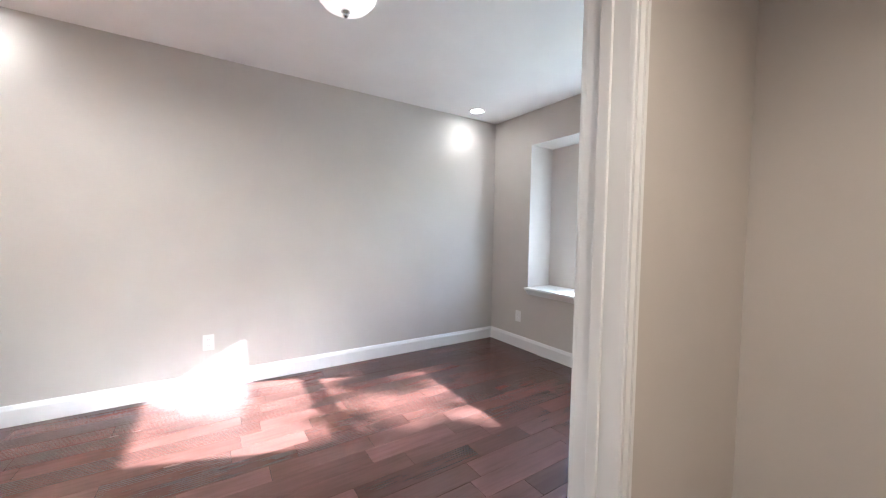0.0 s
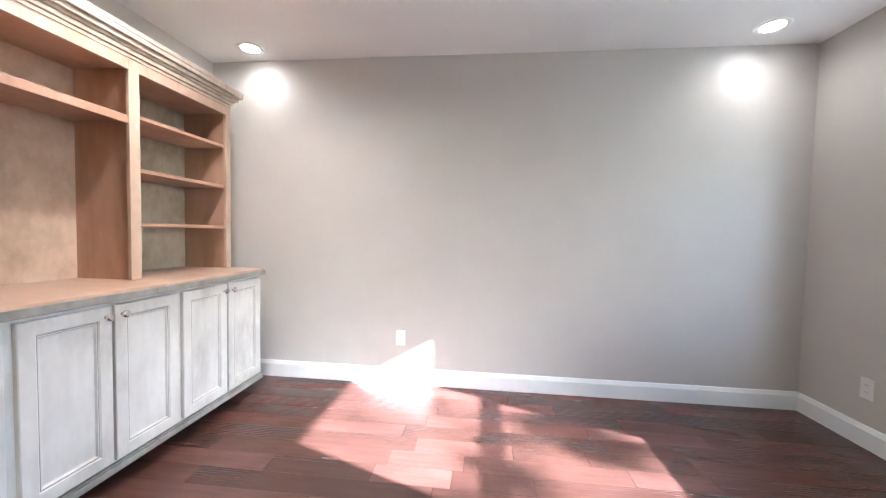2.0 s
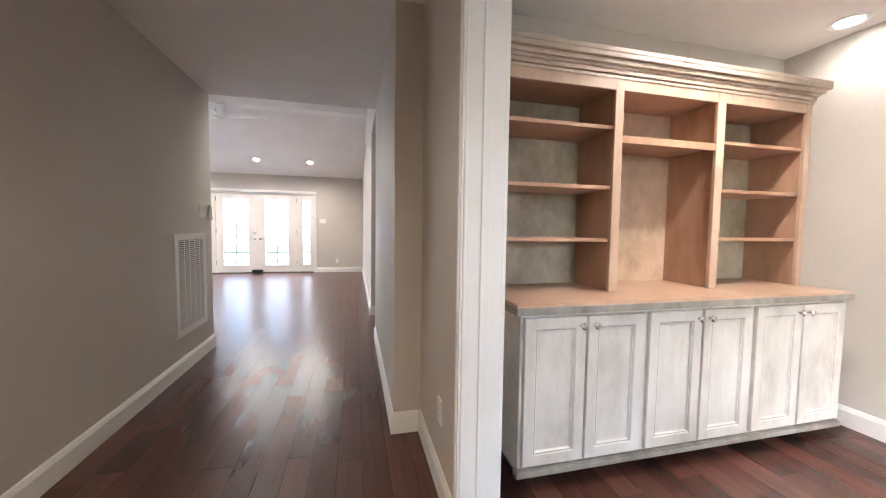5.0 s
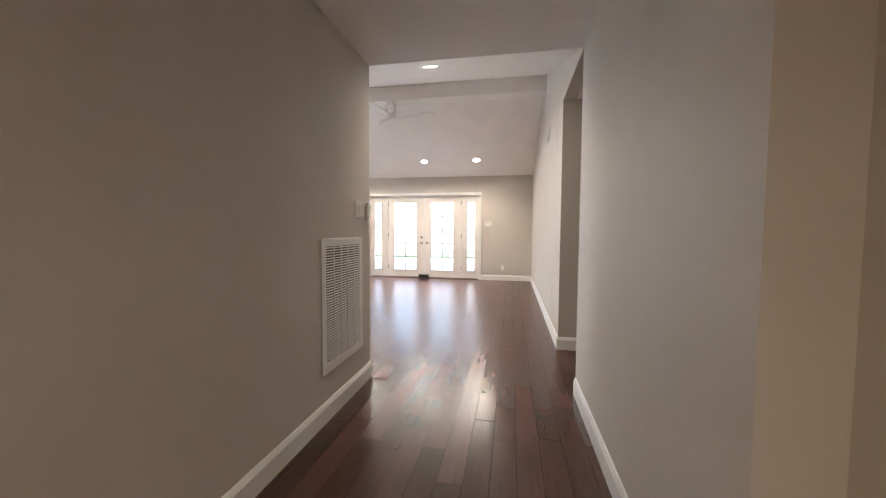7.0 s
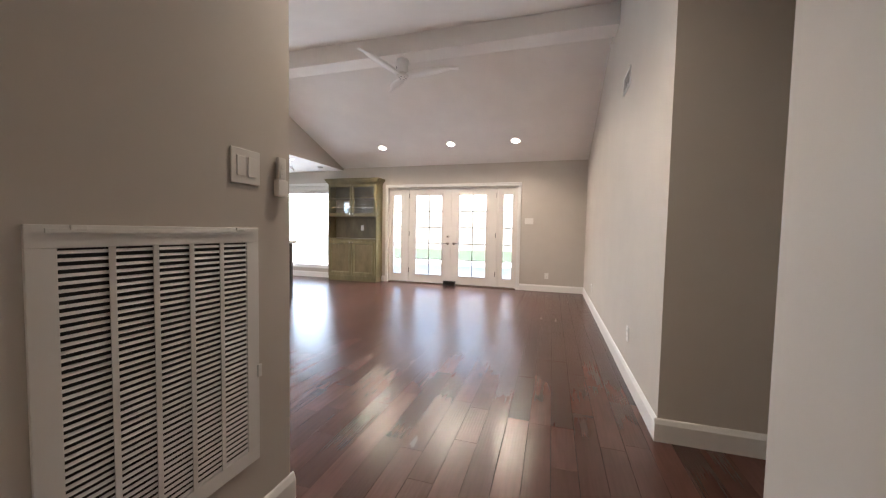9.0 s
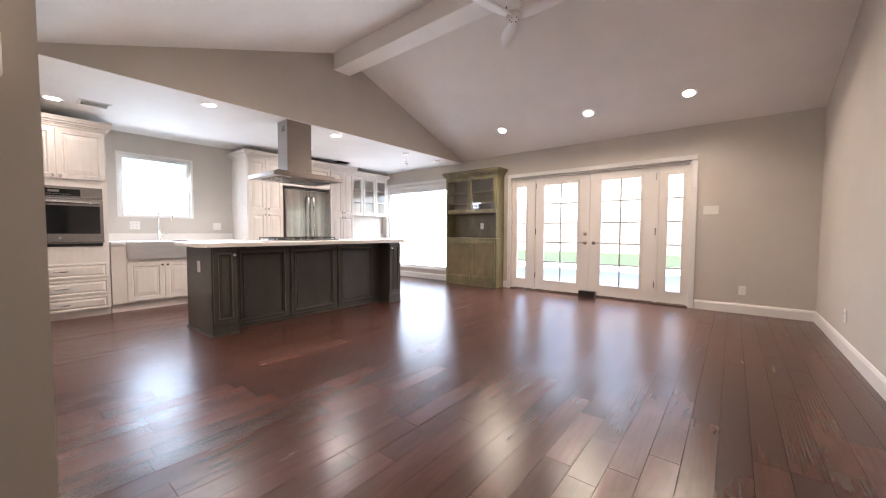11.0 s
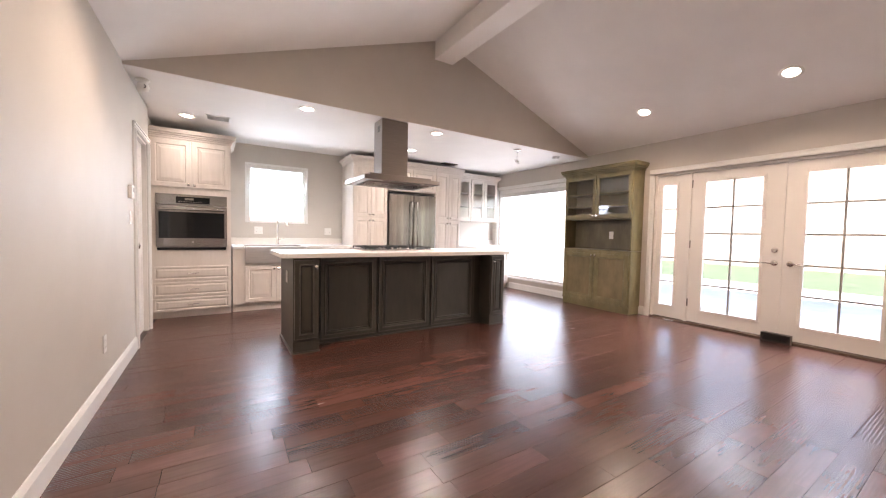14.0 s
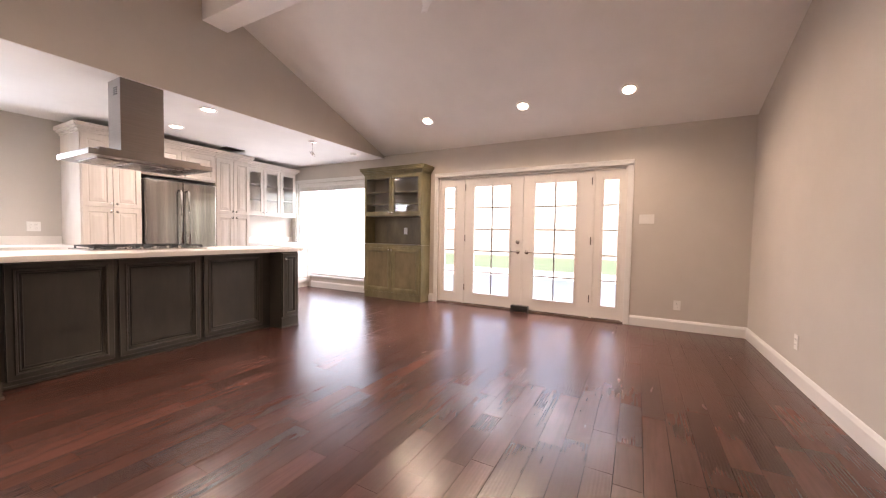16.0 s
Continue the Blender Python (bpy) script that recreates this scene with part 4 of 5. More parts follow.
for a, b, k in ((0.012, 0.43, 0.4), (0.44, 0.86, 0.47), (0.87, 1.29, 0.9)):
    d = front("door", bar, CREAM, a, 0.125, b, 0.84)
    knob(d, k, 0.8)

# island
def ring(x0, z0, x1, z1, y0, y1, w):
    return boxes((x0, y0, z0, x0 + w, y1, z1), (x1 - w, y0, z0, x1, y1, z1), (x0 + w, y0, z0, x1 - w, y1, z0 + w), (x0 + w, y0, z1 - w, x1 - w, y1, z1))


def rubbed_bead(parent, x0, z0, x1, z1, y, groove=0.056, depth=0.0035):
    """The worn raised bead of a door or panel, its highlight painted lighter, and the dark line in the groove inside
    it.
    """
    i = 0.0425
    part("bead", ring(x0 + i, z0 + i, x1 - i, z1 - i, y - 0.0085, y - 0.0055, 0.005), ISLAND_EDGE, parent, "rubbed bead with a painted-on highlight")
    part("edge", ring(x0 + 0.001, z0 + 0.001, x1 - 0.001, z1 - 0.001, y - 0.0012, y + 0.002, 0.004), ISLAND_EDGE, parent)
    part("groove", ring(x0 + groove, z0 + groove, x1 - groove, z1 - groove, y + depth - 0.0012, y + depth + 0.002, 0.006), ISLAND_GROOVE, parent, "dark line in the groove")


IX, IY = -4.83, -3.61
isle = thing("kitchen_island", "charcoal-brown panelled island with end pedestals", "island", pose(IX, IY, 0, 0, 0, 180))
IL, ID = 2.50, 0.72
REC = 0.20
part("carcass", boxes((0.0, REC, 0.0, IL, ID, 0.88)), ISLAND, isle)
for a, b in ((0.0, 0.225), (2.28, IL)):
    part("pedestal", boxes((a, 0.0, 0.0 if a else 0.0, b, REC, 0.88)), ISLAND, isle)
    d = front("door", isle, ISLAND, a + 0.008, 0.135, b - 0.008, 0.862, -0.02, BEADED[:6] + [(0.062, 0.006), (0.07, 0.006), (0.078, 0.001), (0.084, 0.0)])
    rubbed_bead(d, a + 0.008, 0.135, b - 0.008, 0.862, -0.02)
    knob(d, b - 0.03 if a < 1 else a + 0.03, 0.80)
    part("plinth", boxes((a - 0.004, -0.012, 0.0, b + 0.004, 0.0, 0.118), (a - 0.012, -0.02, 0.0, b + 0.012, 0.002, 0.02), bev=0.003), ISLAND, isle)
for a, b in ((0.285, 0.86), (0.895, 1.515), (1.55, 2.17)):
    p = front("panel", isle, ISLAND, a, 0.05, b, 0.86, REC - 0.02, BEADED)
    rubbed_bead(p, a, 0.05, b, 0.86, REC - 0.02, 0.072, 0.0125)
part("shoe_moulding", boxes((-0.016, 0.0, 0.0, 0.0, ID, 0.018), (0.225, REC - 0.012, 0.0, 2.28, REC, 0.018), bev=0.003), ISLAND, isle)
part("outlet_plate", boxes((-0.006, 0.30, 0.62, 0.0, 0.372, 0.735), bev=0.002), PLASTIC, isle, "white outlet plate")
itop = thing("island_countertop", "white quartz slab with eased corners on the island", "countertop", pose(IX, IY, 0.881, 0, 0, 180))
bm = bmesh.new()
c = 0.05
x0, x1, y0, y1 = -0.105, 2.60, -0.05, ID + 0.06
prism(bm, [(x0 + c, y0), (x1 - c, y0), (x1, y0 + c), (x1, y1 - c), (x1 - c, y1), (x0 + c, y1), (x0, y1 - c), (x0, y0 + c)], "z", 0.0, 0.04)
bmesh.ops.bevel(bm, geom=[e for e in bm.edges if abs(e.verts[0].co.z - e.verts[1].co.z) < 1e-5], offset=0.004, segments=2, affect="EDGES")
part("slab", bm, QUARTZ, itop)
cook = thing("gas_cooktop", "stainless gas cooktop with cast iron grates", "cooktop", pose(-5.60, -4.0, 0.922, 0, 0, 180))
CKW, CKD = 0.90, 0.48
part("tray", boxes((0, -0.05, 0, CKW, CKD - 0.05, 0.014), bev=0.004), STEEL, cook)
for i in range(5):
    cx, cy = ((0.15, 0.06), (0.15, 0.30), (0.45, 0.18), (0.75, 0.06), (0.75, 0.30))[i]
    part("burner", lathe(bmesh.new(), [(0.05, 0.014), (0.05, 0.022), (0.036, 0.026), (0.034, 0.034), (0.01, 0.036)], (cx, cy, 0), 16), IRON, cook)
for k in range(3):
    gx = 0.03 + k * 0.28
    bm = boxes((gx, -0.02, 0.03, gx + 0.272, -0.008, 0.042), (gx, 0.388, 0.03, gx + 0.272, 0.40, 0.042), (gx, -0.008, 0.03, gx + 0.012, 0.388, 0.042), (gx + 0.26, -0.008, 0.03, gx + 0.272, 0.388, 0.042), (gx + 0.13, -0.008, 0.034, gx + 0.142, 0.388, 0.046), (gx + 0.012, 0.184, 0.034, gx + 0.26, 0.196, 0.046))
    for px in (gx, gx + 0.26):
        for py in (-0.02, 0.388):
            block(bm, px, py, 0.013, px + 0.012, py + 0.012, 0.031)
    part("grate", bm, IRON, cook, "black cast iron grate")
for k in range(5):
    part("control_knob", lathe(bmesh.new(), [(0.018, 0.014), (0.016, 0.03), (0.012, 0.036)], (0.25 + k * 0.1, -0.032, 0), 12), STEEL, cook)
hood = thing("range_hood", "stainless island hood with a square chimney", "hood", pose(-5.575, -3.86, 1.70, 0, 0, 180))
HW, HDp = 0.93, 0.68
bm = bmesh.new()
prism(bm, [(0.0, 0.0), (HW, 0.0), (HW, HDp), (0.0, HDp)], "z", 0.0, 0.045)
part("canopy", bm, HOOD_STEEL, hood)
part("deck", boxes((0.08, 0.06, 0.045, HW - 0.08, HDp - 0.06, 0.075), bev=0.004), HOOD_STEEL, hood)
part("chimney", boxes((0.285, 0.232, 0.075, 0.615, 0.475, H - 1.70 - 0.002), bev=0.003), HOOD_STEEL, hood)
for k in range(3):
    fx = 0.08 + k * 0.262
    f = part("baffle_filter", boxes((fx, 0.12, -0.008, fx + 0.245, 0.55, -0.001)), STEEL, hood)
    for j in range(9):
        part("baffle", boxes((fx + 0.012, 0.14 + j * 0.045, -0.014, fx + 0.233, 0.158 + j * 0.045, -0.008)), STEEL, f)
for k in (0.2, 0.73):
    part("lamp", lathe(bmesh.new(), [(0.025, -0.006), (0.028, 0.0)], (k, 0.06, 0), 14), PLASTIC, hood)
bm = bmesh.new()
for j in range(4):
    block(bm, 0.281, 0.29, 0.60 + j * 0.018, 0.286, 0.36, 0.61 + j * 0.018)
part("vent_slots", bm, BLACK, hood)

# ---- green display cabinet ----
GCX, GCY = -9.28, -4.27
gc = thing("display_cabinet", "olive-green glazed hutch with glass upper doors, closed", "cabinet", pose(GCX, GCY, 0, 0, 0, 90))
GL, GDp = 1.175, 0.272
part("base", boxes((0, 0, 0.11, GL, GDp, 0.90), bev=0.003), OLIVE, gc)
part("plinth", boxes((0.0, 0.012, 0.0, GL - 0.01, GDp, 0.11)), OLIVE, gc)
part("plinth_moulding", boxes((-0.004, -0.006, 0.10, GL + 0.004, 0.01, 0.118), bev=0.003), OLIVE, gc)
for a, b, k in ((0.03, 0.583, 0.555), (0.592, 1.145, 0.62)):
    d = front("door", gc, OLIVE, a, 0.135, b, 0.868, -0.02, SHAKER)
    e = boxes((a + 0.052, -0.0155, 0.187, a + 0.059, -0.012, 0.816), (b - 0.059, -0.0155, 0.187, b - 0.052, -0.012, 0.816), (a + 0.059, -0.0155, 0.809, b - 0.059, -0.012, 0.816), (a + 0.059, -0.0155, 0.187, b - 0.059, -0.012, 0.194))
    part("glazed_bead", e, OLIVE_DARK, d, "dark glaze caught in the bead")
    part("panel", boxes((a + 0.075, -0.0085, 0.21, b - 0.075, -0.006, 0.793)), OLIVE_PANEL, d, "brown-rubbed olive panel")
    knob(d, k, 0.835)
part("ledge", boxes((-0.003, -0.006, 0.90, GL + 0.003, GDp, 0.925), bev=0.004), OLIVE, gc)
for a, b in ((0.0, 0.022), (GL - 0.022, GL)):
    part("side_panel", boxes((a, 0.0, 0.93, b, GDp, 2.10)), OLIVE, gc)
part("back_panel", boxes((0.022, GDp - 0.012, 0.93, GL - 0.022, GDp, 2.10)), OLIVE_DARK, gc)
part("upper_floor", boxes((0.022, 0.0, 1.40, GL - 0.022, GDp - 0.012, 1.425)), OLIVE, gc)
part("top_panel", boxes((0.022, 0.0, 2.075, GL - 0.022, GDp - 0.012, 2.10)), OLIVE, gc)
for z in (1.60, 1.80):
    part("shelf", boxes((0.024, 0.03, z, GL - 0.024, GDp - 0.014, z + 0.016)), OLIVE, gc)
for a, b, k in ((0.012, 0.584, 0.557), (0.592, 1.163, 0.62)):
    f = part("glass_door", boxes((a, -0.02, 1.42, a + 0.05, 0.0, 2.085), (b - 0.05, -0.02, 1.42, b, 0.0, 2.085), (a + 0.05, -0.02, 1.42, b - 0.05, 0.0, 1.475), (a + 0.05, -0.02, 2.03, b - 0.05, 0.0, 2.085), bev=0.003), OLIVE, gc)
    part("pane", boxes((a + 0.045, -0.012, 1.47, b - 0.045, -0.008, 2.035)), CAB_GLASS, f).visible_shadow = False
    knob(f, k, 1.455)
    knob(f, k, 2.03, r=0.009)
crown(gc, OLIVE, GL, GDp, 2.10, 0.115, 0.065)
part("outlet_plate", boxes((0.66, GDp - 0.018, 1.10, 0.73, GDp - 0.011, 1.215), bev=0.002), PLASTIC, gc, "white outlet plate")


# ---- lamps ----
def downlight(x, y, z, watts, slope=0.0, cone=150, warm=(1.0, 0.84, 0.67)):
    """A recessed can: trim ring, lit disc, and its lamp. slope: the ceiling's rise along x."""
    tilt = pose(x, y, z, 0, -math.degrees(math.atan(slope)), 0)
    t = thing("ceiling_light", "white recessed ceiling light, switched on", "ceiling light", tilt, "recessed lights")
    part("trim_ring", lathe(bmesh.new(), [(0.062, 0.004), (0.062, -0.002), (0.07, -0.006), (0.09, -0.004), (0.092, 0.001)], (0, 0, 0), 24), TRIM, t)
    part("diffuser", lathe(bmesh.new(), [(0.062, 0.0), (0.06, -0.0035), (0.03, -0.004)], (0, 0, 0), 20), LED, t)
    lamp = bpy.data.lights.new("can_lamp", "SPOT")
    lamp.energy, lamp.color, lamp.spot_size, lamp.spot_blend, lamp.shadow_soft_size = watts, warm, radians(cone), 1.0, 0.06
    new("can_lamp", lamp).matrix_world = tilt @ pose(0, 0, -0.012)


for x, y, watts in ((2.18, 3.60, 1.2), (-1.21, 3.64, 1.35), (-0.79, 2.69, 14.0)):
    downlight(x, y, H, watts, 0, 165, (1.0, 0.87, 0.72))
sl_w = (RIDGE_Z - EAVE_W) / (RIDGE_X - LIV_W)
sl_e = -(RIDGE_Z - EAVE_E) / (LIV_E - RIDGE_X)
for y in (-0.20, -1.38, -2.77):
    downlight(-8.88, y, vault(-8.88), 15, sl_w, 165)
for y, watts in ((-0.155, 10), (-2.85, 13)):
    downlight(-4.13, y, vault(-4.13), watts, sl_e, 172)
downlight(0.4, 0.25, 2.45, 13.5, 0, 160, (1.0, 0.78, 0.56))
for x, y, watts in ((-3.96, -5.38, 2.5), (-5.08, -4.30, 13), (-6.70, -4.28, 13), (-6.88, -5.35, 7)):
    downlight(x, y, H, watts, 0, 168, (1.0, 0.95, 0.90))

dome = thing("dome_light", "frosted glass dome light with a nickel finial", "ceiling light", pose(0.47, 2.50, H))
part("canopy", lathe(bmesh.new(), [(0.10, 0.0), (0.10, -0.02), (0.085, -0.035)], (0, 0, 0), 24), CHROME, dome)
part("glass_bowl", lathe(bmesh.new(), [(0.155, -0.035), (0.158, -0.045), (0.15, -0.075), (0.115, -0.115), (0.06, -0.138), (0.012, -0.145)], (0, 0, 0), 28), FROST, dome)
part("finial", lathe(bmesh.new(), [(0.02, -0.143), (0.022, -0.15), (0.012, -0.156), (0.015, -0.166), (0.006, -0.178)], (0, 0, 0), 14), CHROME, dome)

fan = thing("ceiling_fan", "white three-blade ceiling fan under the ridge beam", "ceiling fan", pose(-6.69, -1.40, 3.262))
part("motor", lathe(bmesh.new(), [(0.075, 0.0), (0.078, -0.01), (0.078, -0.055), (0.07, -0.058), (0.07, -0.15), (0.066, -0.165)], (0, 0, 0), 24), FAN_WHITE, fan)
hub = part("hub", lathe(bmesh.new(), [(0.066, -0.165), (0.08, -0.175), (0.078, -0.2), (0.06, -0.215), (0.02, -0.22)], (0, 0, 0), 24), PLASTIC, fan)
for k in range(6):
    a = k * math.pi / 3
    part("screw", lathe(bmesh.new(), [(0.006, -0.217), (0.005, -0.2215)], (0.042 * math.cos(a), 0.042 * math.sin(a), 0.0), 8), BLACK, hub)
part("receiver_window", boxes((-0.02, -0.079, -0.1, 0.018, -0.07, -0.075)), BLACK, fan)
for ang in (-24, 93, 214):
    bm = bmesh.new()
    n = 14
    up, low = [], []
    for i in range(n + 1):
        s = i / n
        r = 0.05 + s * 0.66
        w = 0.028 + 0.055 * math.sin(min(1.0, s * 1.15 + 0.05) * math.pi) ** 0.8 * (1 if s < 0.9 else 0.85)
        z = -0.195 + 0.06 * math.sin(s * math.pi * 0.55)
        tw = -radians(14) * (1 - 0.4 * s)
        sweep = 0.05 * s * s
        row = []
        for k in (-1, 0, 1):
            row.append((r, sweep + k * w * math.cos(tw), z + k * w * math.sin(tw) + (0.006 if k == 0 else 0)))
        up.append([bm.verts.new(p) for p in row])
        low.append([bm.verts.new((p[0], p[1], p[2] - 0.007)) for p in row])
    for a, b in zip(up, up[1:]):
        for k in (0, 1):
            bm.faces.new((a[k], b[k], b[k + 1], a[k + 1])).smooth = True
    for a, b in zip(low, low[1:]):
        for k in (0, 1):
            bm.faces.new((a[k + 1], b[k + 1], b[k], a[k])).smooth = True
    for i in range(n):
        bm.faces.new((up[i][0], low[i][0], low[i + 1][0], up[i + 1][0]))
        bm.faces.new((up[i][2], up[i + 1][2], low[i + 1][2], low[i][2]))
    for e in (0, n):
        for k in (0, 1):
            bm.faces.new((up[e][k], up[e][k + 1], low[e][k + 1], low[e][k]))
    bmesh.ops.recalc_face_normals(bm, faces=bm.faces[:])
    part("blade", bm, FAN_WHITE, fan).rotation_euler = (0, 0, radians(ang))

pend = thing("pendant_hook", "small chrome ceiling canopy with a dangling socket ring", "pendant", pose(-8.16, -4.30, H))
part("canopy", lathe(bmesh.new(), [(0.06, 0.0), (0.06, -0.008), (0.04, -0.018), (0.01, -0.02)], (0, 0, 0), 20), CHROME, pend)
part("cord", tube(bmesh.new(), [(0, 0, -0.02), (0.003, 0.002, -0.1), (0, 0, -0.15)], 0.005, 8), CHROME, pend)
bm = bmesh.new()
tube(bm, [(0.04 * math.cos(a), 0.025 * math.sin(a), -0.18 + 0.03 * math.cos(a)) for a in (2 * math.pi * k / 16 for k in range(17))], 0.005, 6)
part("ring", bm, CHROME, pend)
part("socket", lathe(bmesh.new(), [(0.008, -0.14), (0.018, -0.15), (0.018, -0.19), (0.014, -0.195)], (0, 0, 0), 12), CHROME, pend)
alarm = thing("smoke_detector", "small round white smoke detector on the ceiling", "smoke detector", pose(-9.03, -4.30, H))
part("base", lathe(bmesh.new(), [(0.06, 0.0), (0.06, -0.012)], (0, 0, 0), 20), PLASTIC, alarm)
part("cover", lathe(bmesh.new(), [(0.056, -0.012), (0.05, -0.03), (0.03, -0.038)], (0, 0, 0), 20), PLASTIC, alarm)


# ---- registers, plates and other small wall things ----
def register(name, label, m, w, h, n, material=None, back=None, b=0.022):
    t = thing(name, label, "vent", m)
    mat = material or TRIM
    part("frame", boxes((0, -0.008, 0, w, 0, b), (0, -0.008, h - b, w, 0, h), (0, -0.008, b, b, 0, h - b), (w - b, -0.008, b, w, 0, h - b), bev=0.002), mat, t)
    part("backing", boxes((b, -0.0015, b, w - b, -0.0005, h - b)), back or BLACK, t)
    me = None
    step = (h - 2 * b) / n
    for i in range(n):
        z = b + step * (i + 0.5)
        if me is None:
            bm = bmesh.new()
            prism(bm, [(-0.0075, -step * 0.22), (-0.0055, -step * 0.27), (-0.001, step * 0.14), (-0.003, step * 0.2)], "x", b, w - b)
            me = mesh_of("slat", bm, mat)
        s = new("slat", me)
        s.parent, s.location = t, (0, 0, z)
    return t


grille = register("return_grille", "white metal return-air grille low on the wall", pose(-2.863, HALL_S, 0.296, 0, 0, 180), 0.585, 0.83, 44, b=0.05)
for k in range(1, 5):
    part("mullion", boxes((0.05 + 0.485 * k / 5 - 0.007, -0.0095, 0.05, 0.05 + 0.485 * k / 5 + 0.007, -0.0075, 0.78)), TRIM, grille)
part("hinge_rail", boxes((0.03, -0.012, 0.812, 0.555, -0.008, 0.822), bev=0.001), TRIM, grille)
for x in (0.07, 0.49):
    part("latch", boxes((x, -0.014, 0.818, x + 0.03, -0.008, 0.83), bev=0.002), TRIM, grille)
part("side_latch", boxes((0.575, -0.014, 0.30, 0.592, -0.006, 0.345), bev=0.003), TRIM, grille)
register("wall_register", "white supply register high on the wall", pose(-6.11, HALL_N, 2.38, 0, 0, 0), 0.30, 0.16, 8)
register("ceiling_register", "white supply register in the kitchen ceiling", pose(-4.40, -5.16, H, 90, 0, 0), 0.26, 0.22, 8, back=DUCT)
register("ceiling_register", "dark supply register above the tall cabinets", pose(-8.1, -5.82, H, 90, 0, 0), 0.3, 0.14, 7, BRONZE)
dv = register("floor_vent", "dark metal vent box at the foot of the french doors", pose(LIV_W + 0.085, -1.66, 0.0, 0, 0, 90), 0.25, 0.095, 6, BLACK)
part("box", boxes((0, 0, 0, 0.25, 0.07, 0.095)), BLACK, dv)


def wall_plate(name, label, category, x, y, z, face, gangs=1, kind="outlet"):
    """A plate whose middle stands at x, y, z; face: the way it looks, in degrees about z."""
    t = thing(name, label, category, pose(x, y, z, 0, 0, face))
    w = 0.072 + 0.046 * (gangs - 1)
    part("plate", boxes((-w / 2, -0.006, -0.058, w / 2, 0, 0.058), bev=0.0025), PLASTIC, t)
    for g in range(gangs):
        c = (g - (gangs - 1) / 2) * 0.046
        if kind == "switch":
            part("rocker", boxes((c - 0.016, -0.0095, -0.033, c + 0.016, -0.0055, 0.033), bev=0.002), PLASTIC, t)
        else:
            for dz in (-0.02, 0.02):
                part("socket", lathe(bmesh.new(), [(0.0165, 0.0), (0.0165, 0.0025), (0.015, 0.003)], (c, -0.0055, dz), 14, "y"), PLASTIC, t)
                part("slots", boxes((c - 0.007, -0.0092, dz - 0.003, c - 0.005, -0.0083, dz + 0.006), (c + 0.005, -0.0092, dz - 0.003, c + 0.007, -0.0083, dz + 0.006)), BLACK, t)
    return t


OUT = ("wall_outlet", "white duplex outlet above the baseboard", "outlet")
SWI = ("light_switch", "white rocker switch plate on the painted wall", "switch")
wall_plate(*OUT, -0.125, STUDY_N, 0.353, 0)
wall_plate(*OUT, STUDY_E, 3.395, 0.33, -90)
wall_plate(*OUT, -1.22, HALL_N2, 0.37, 0)
wall_plate(*OUT, -8.16, HALL_N, 0.32, 0)
wall_plate(*OUT, -5.47, HALL_N, 0.36, 0)
wall_plate(*OUT, LIV_W, 0.385, 0.30, 90)
wall_plate(*OUT, LIV_E, -3.38, 0.345, -90)
wall_plate(*OUT, LIV_E, -1.53, 0.335, -90)
wall_plate(*SWI, LIV_W, 0.03, 1.345, 90, 3, "switch")
wall_plate(*SWI, -3.40, HALL_S, 1.33, 180, 2, "switch")
wall_plate(*SWI, HALL_E, 0.80, 1.37, -90, 1, "switch")
wall_plate(*SWI, LIV_E, -4.27, 1.21, -90, 1, "switch")
wall_plate(*OUT, -4.80, KIT_S, 1.12, 180, 2)
wall_plate(*OUT, -5.87, KIT_S, 1.12, 180, 2)
rem = thing("remote_control", "white fan remote in its wall holder", "remote", pose(-3.553, HALL_S, 1.245, 0, 0, 180))
part("holder", boxes((-0.025, -0.026, 0.0, 0.025, 0.0, 0.062), bev=0.006), PLASTIC, rem)
body = part("handset", boxes((-0.02, -0.022, 0.01, 0.02, -0.003, 0.145), bev=0.008), PLASTIC, rem)
part("dial", lathe(bmesh.new(), [(0.013, 0.0), (0.013, 0.002), (0.008, 0.003), (0.004, 0.002)], (0, -0.022, 0.112), 16, "y"), PLASTIC, body)
for i in range(3):
    part("button", boxes((-0.014 + i * 0.011, -0.0235, 0.08, -0.007 + i * 0.011, -0.0215, 0.087), bev=0.001), PLASTIC, body)
part("button", boxes((-0.014, -0.0235, 0.068, 0.015, -0.0215, 0.074), bev=0.001), PLASTIC, body)
thermo = thing("thermostat", "small pale wall thermostat beside the side door", "thermostat", pose(LIV_E, -4.26, 1.375, 0, 0, -90))
part("case", boxes((-0.05, -0.03, 0, 0.05, 0, 0.115), bev=0.006), PLASTIC, thermo)
part("screen", boxes((-0.03, -0.0315, 0.055, 0.03, -0.0295, 0.095)), STEEL_DARK, thermo)
cctv = thing("security_camera", "white dome security camera under the ceiling edge", "camera", pose(-3.70, -4.36, H))
part("mount", lathe(bmesh.new(), [(0.05, 0.0), (0.05, -0.012), (0.03, -0.03), (0.025, -0.035)], (0, 0, 0), 18), PLASTIC, cctv)
eye = part("camera_head", lathe(bmesh.new(), [(0.02, -0.03), (0.042, -0.045), (0.048, -0.07), (0.042, -0.095), (0.02, -0.11)], (0, 0, 0), 18), PLASTIC, cctv)
part("lens", lathe(bmesh.new(), [(0.018, 0.0), (0.018, 0.006), (0.01, 0.008)], (-0.01, 0.042, -0.07), 14, "y"), BLACK, eye)


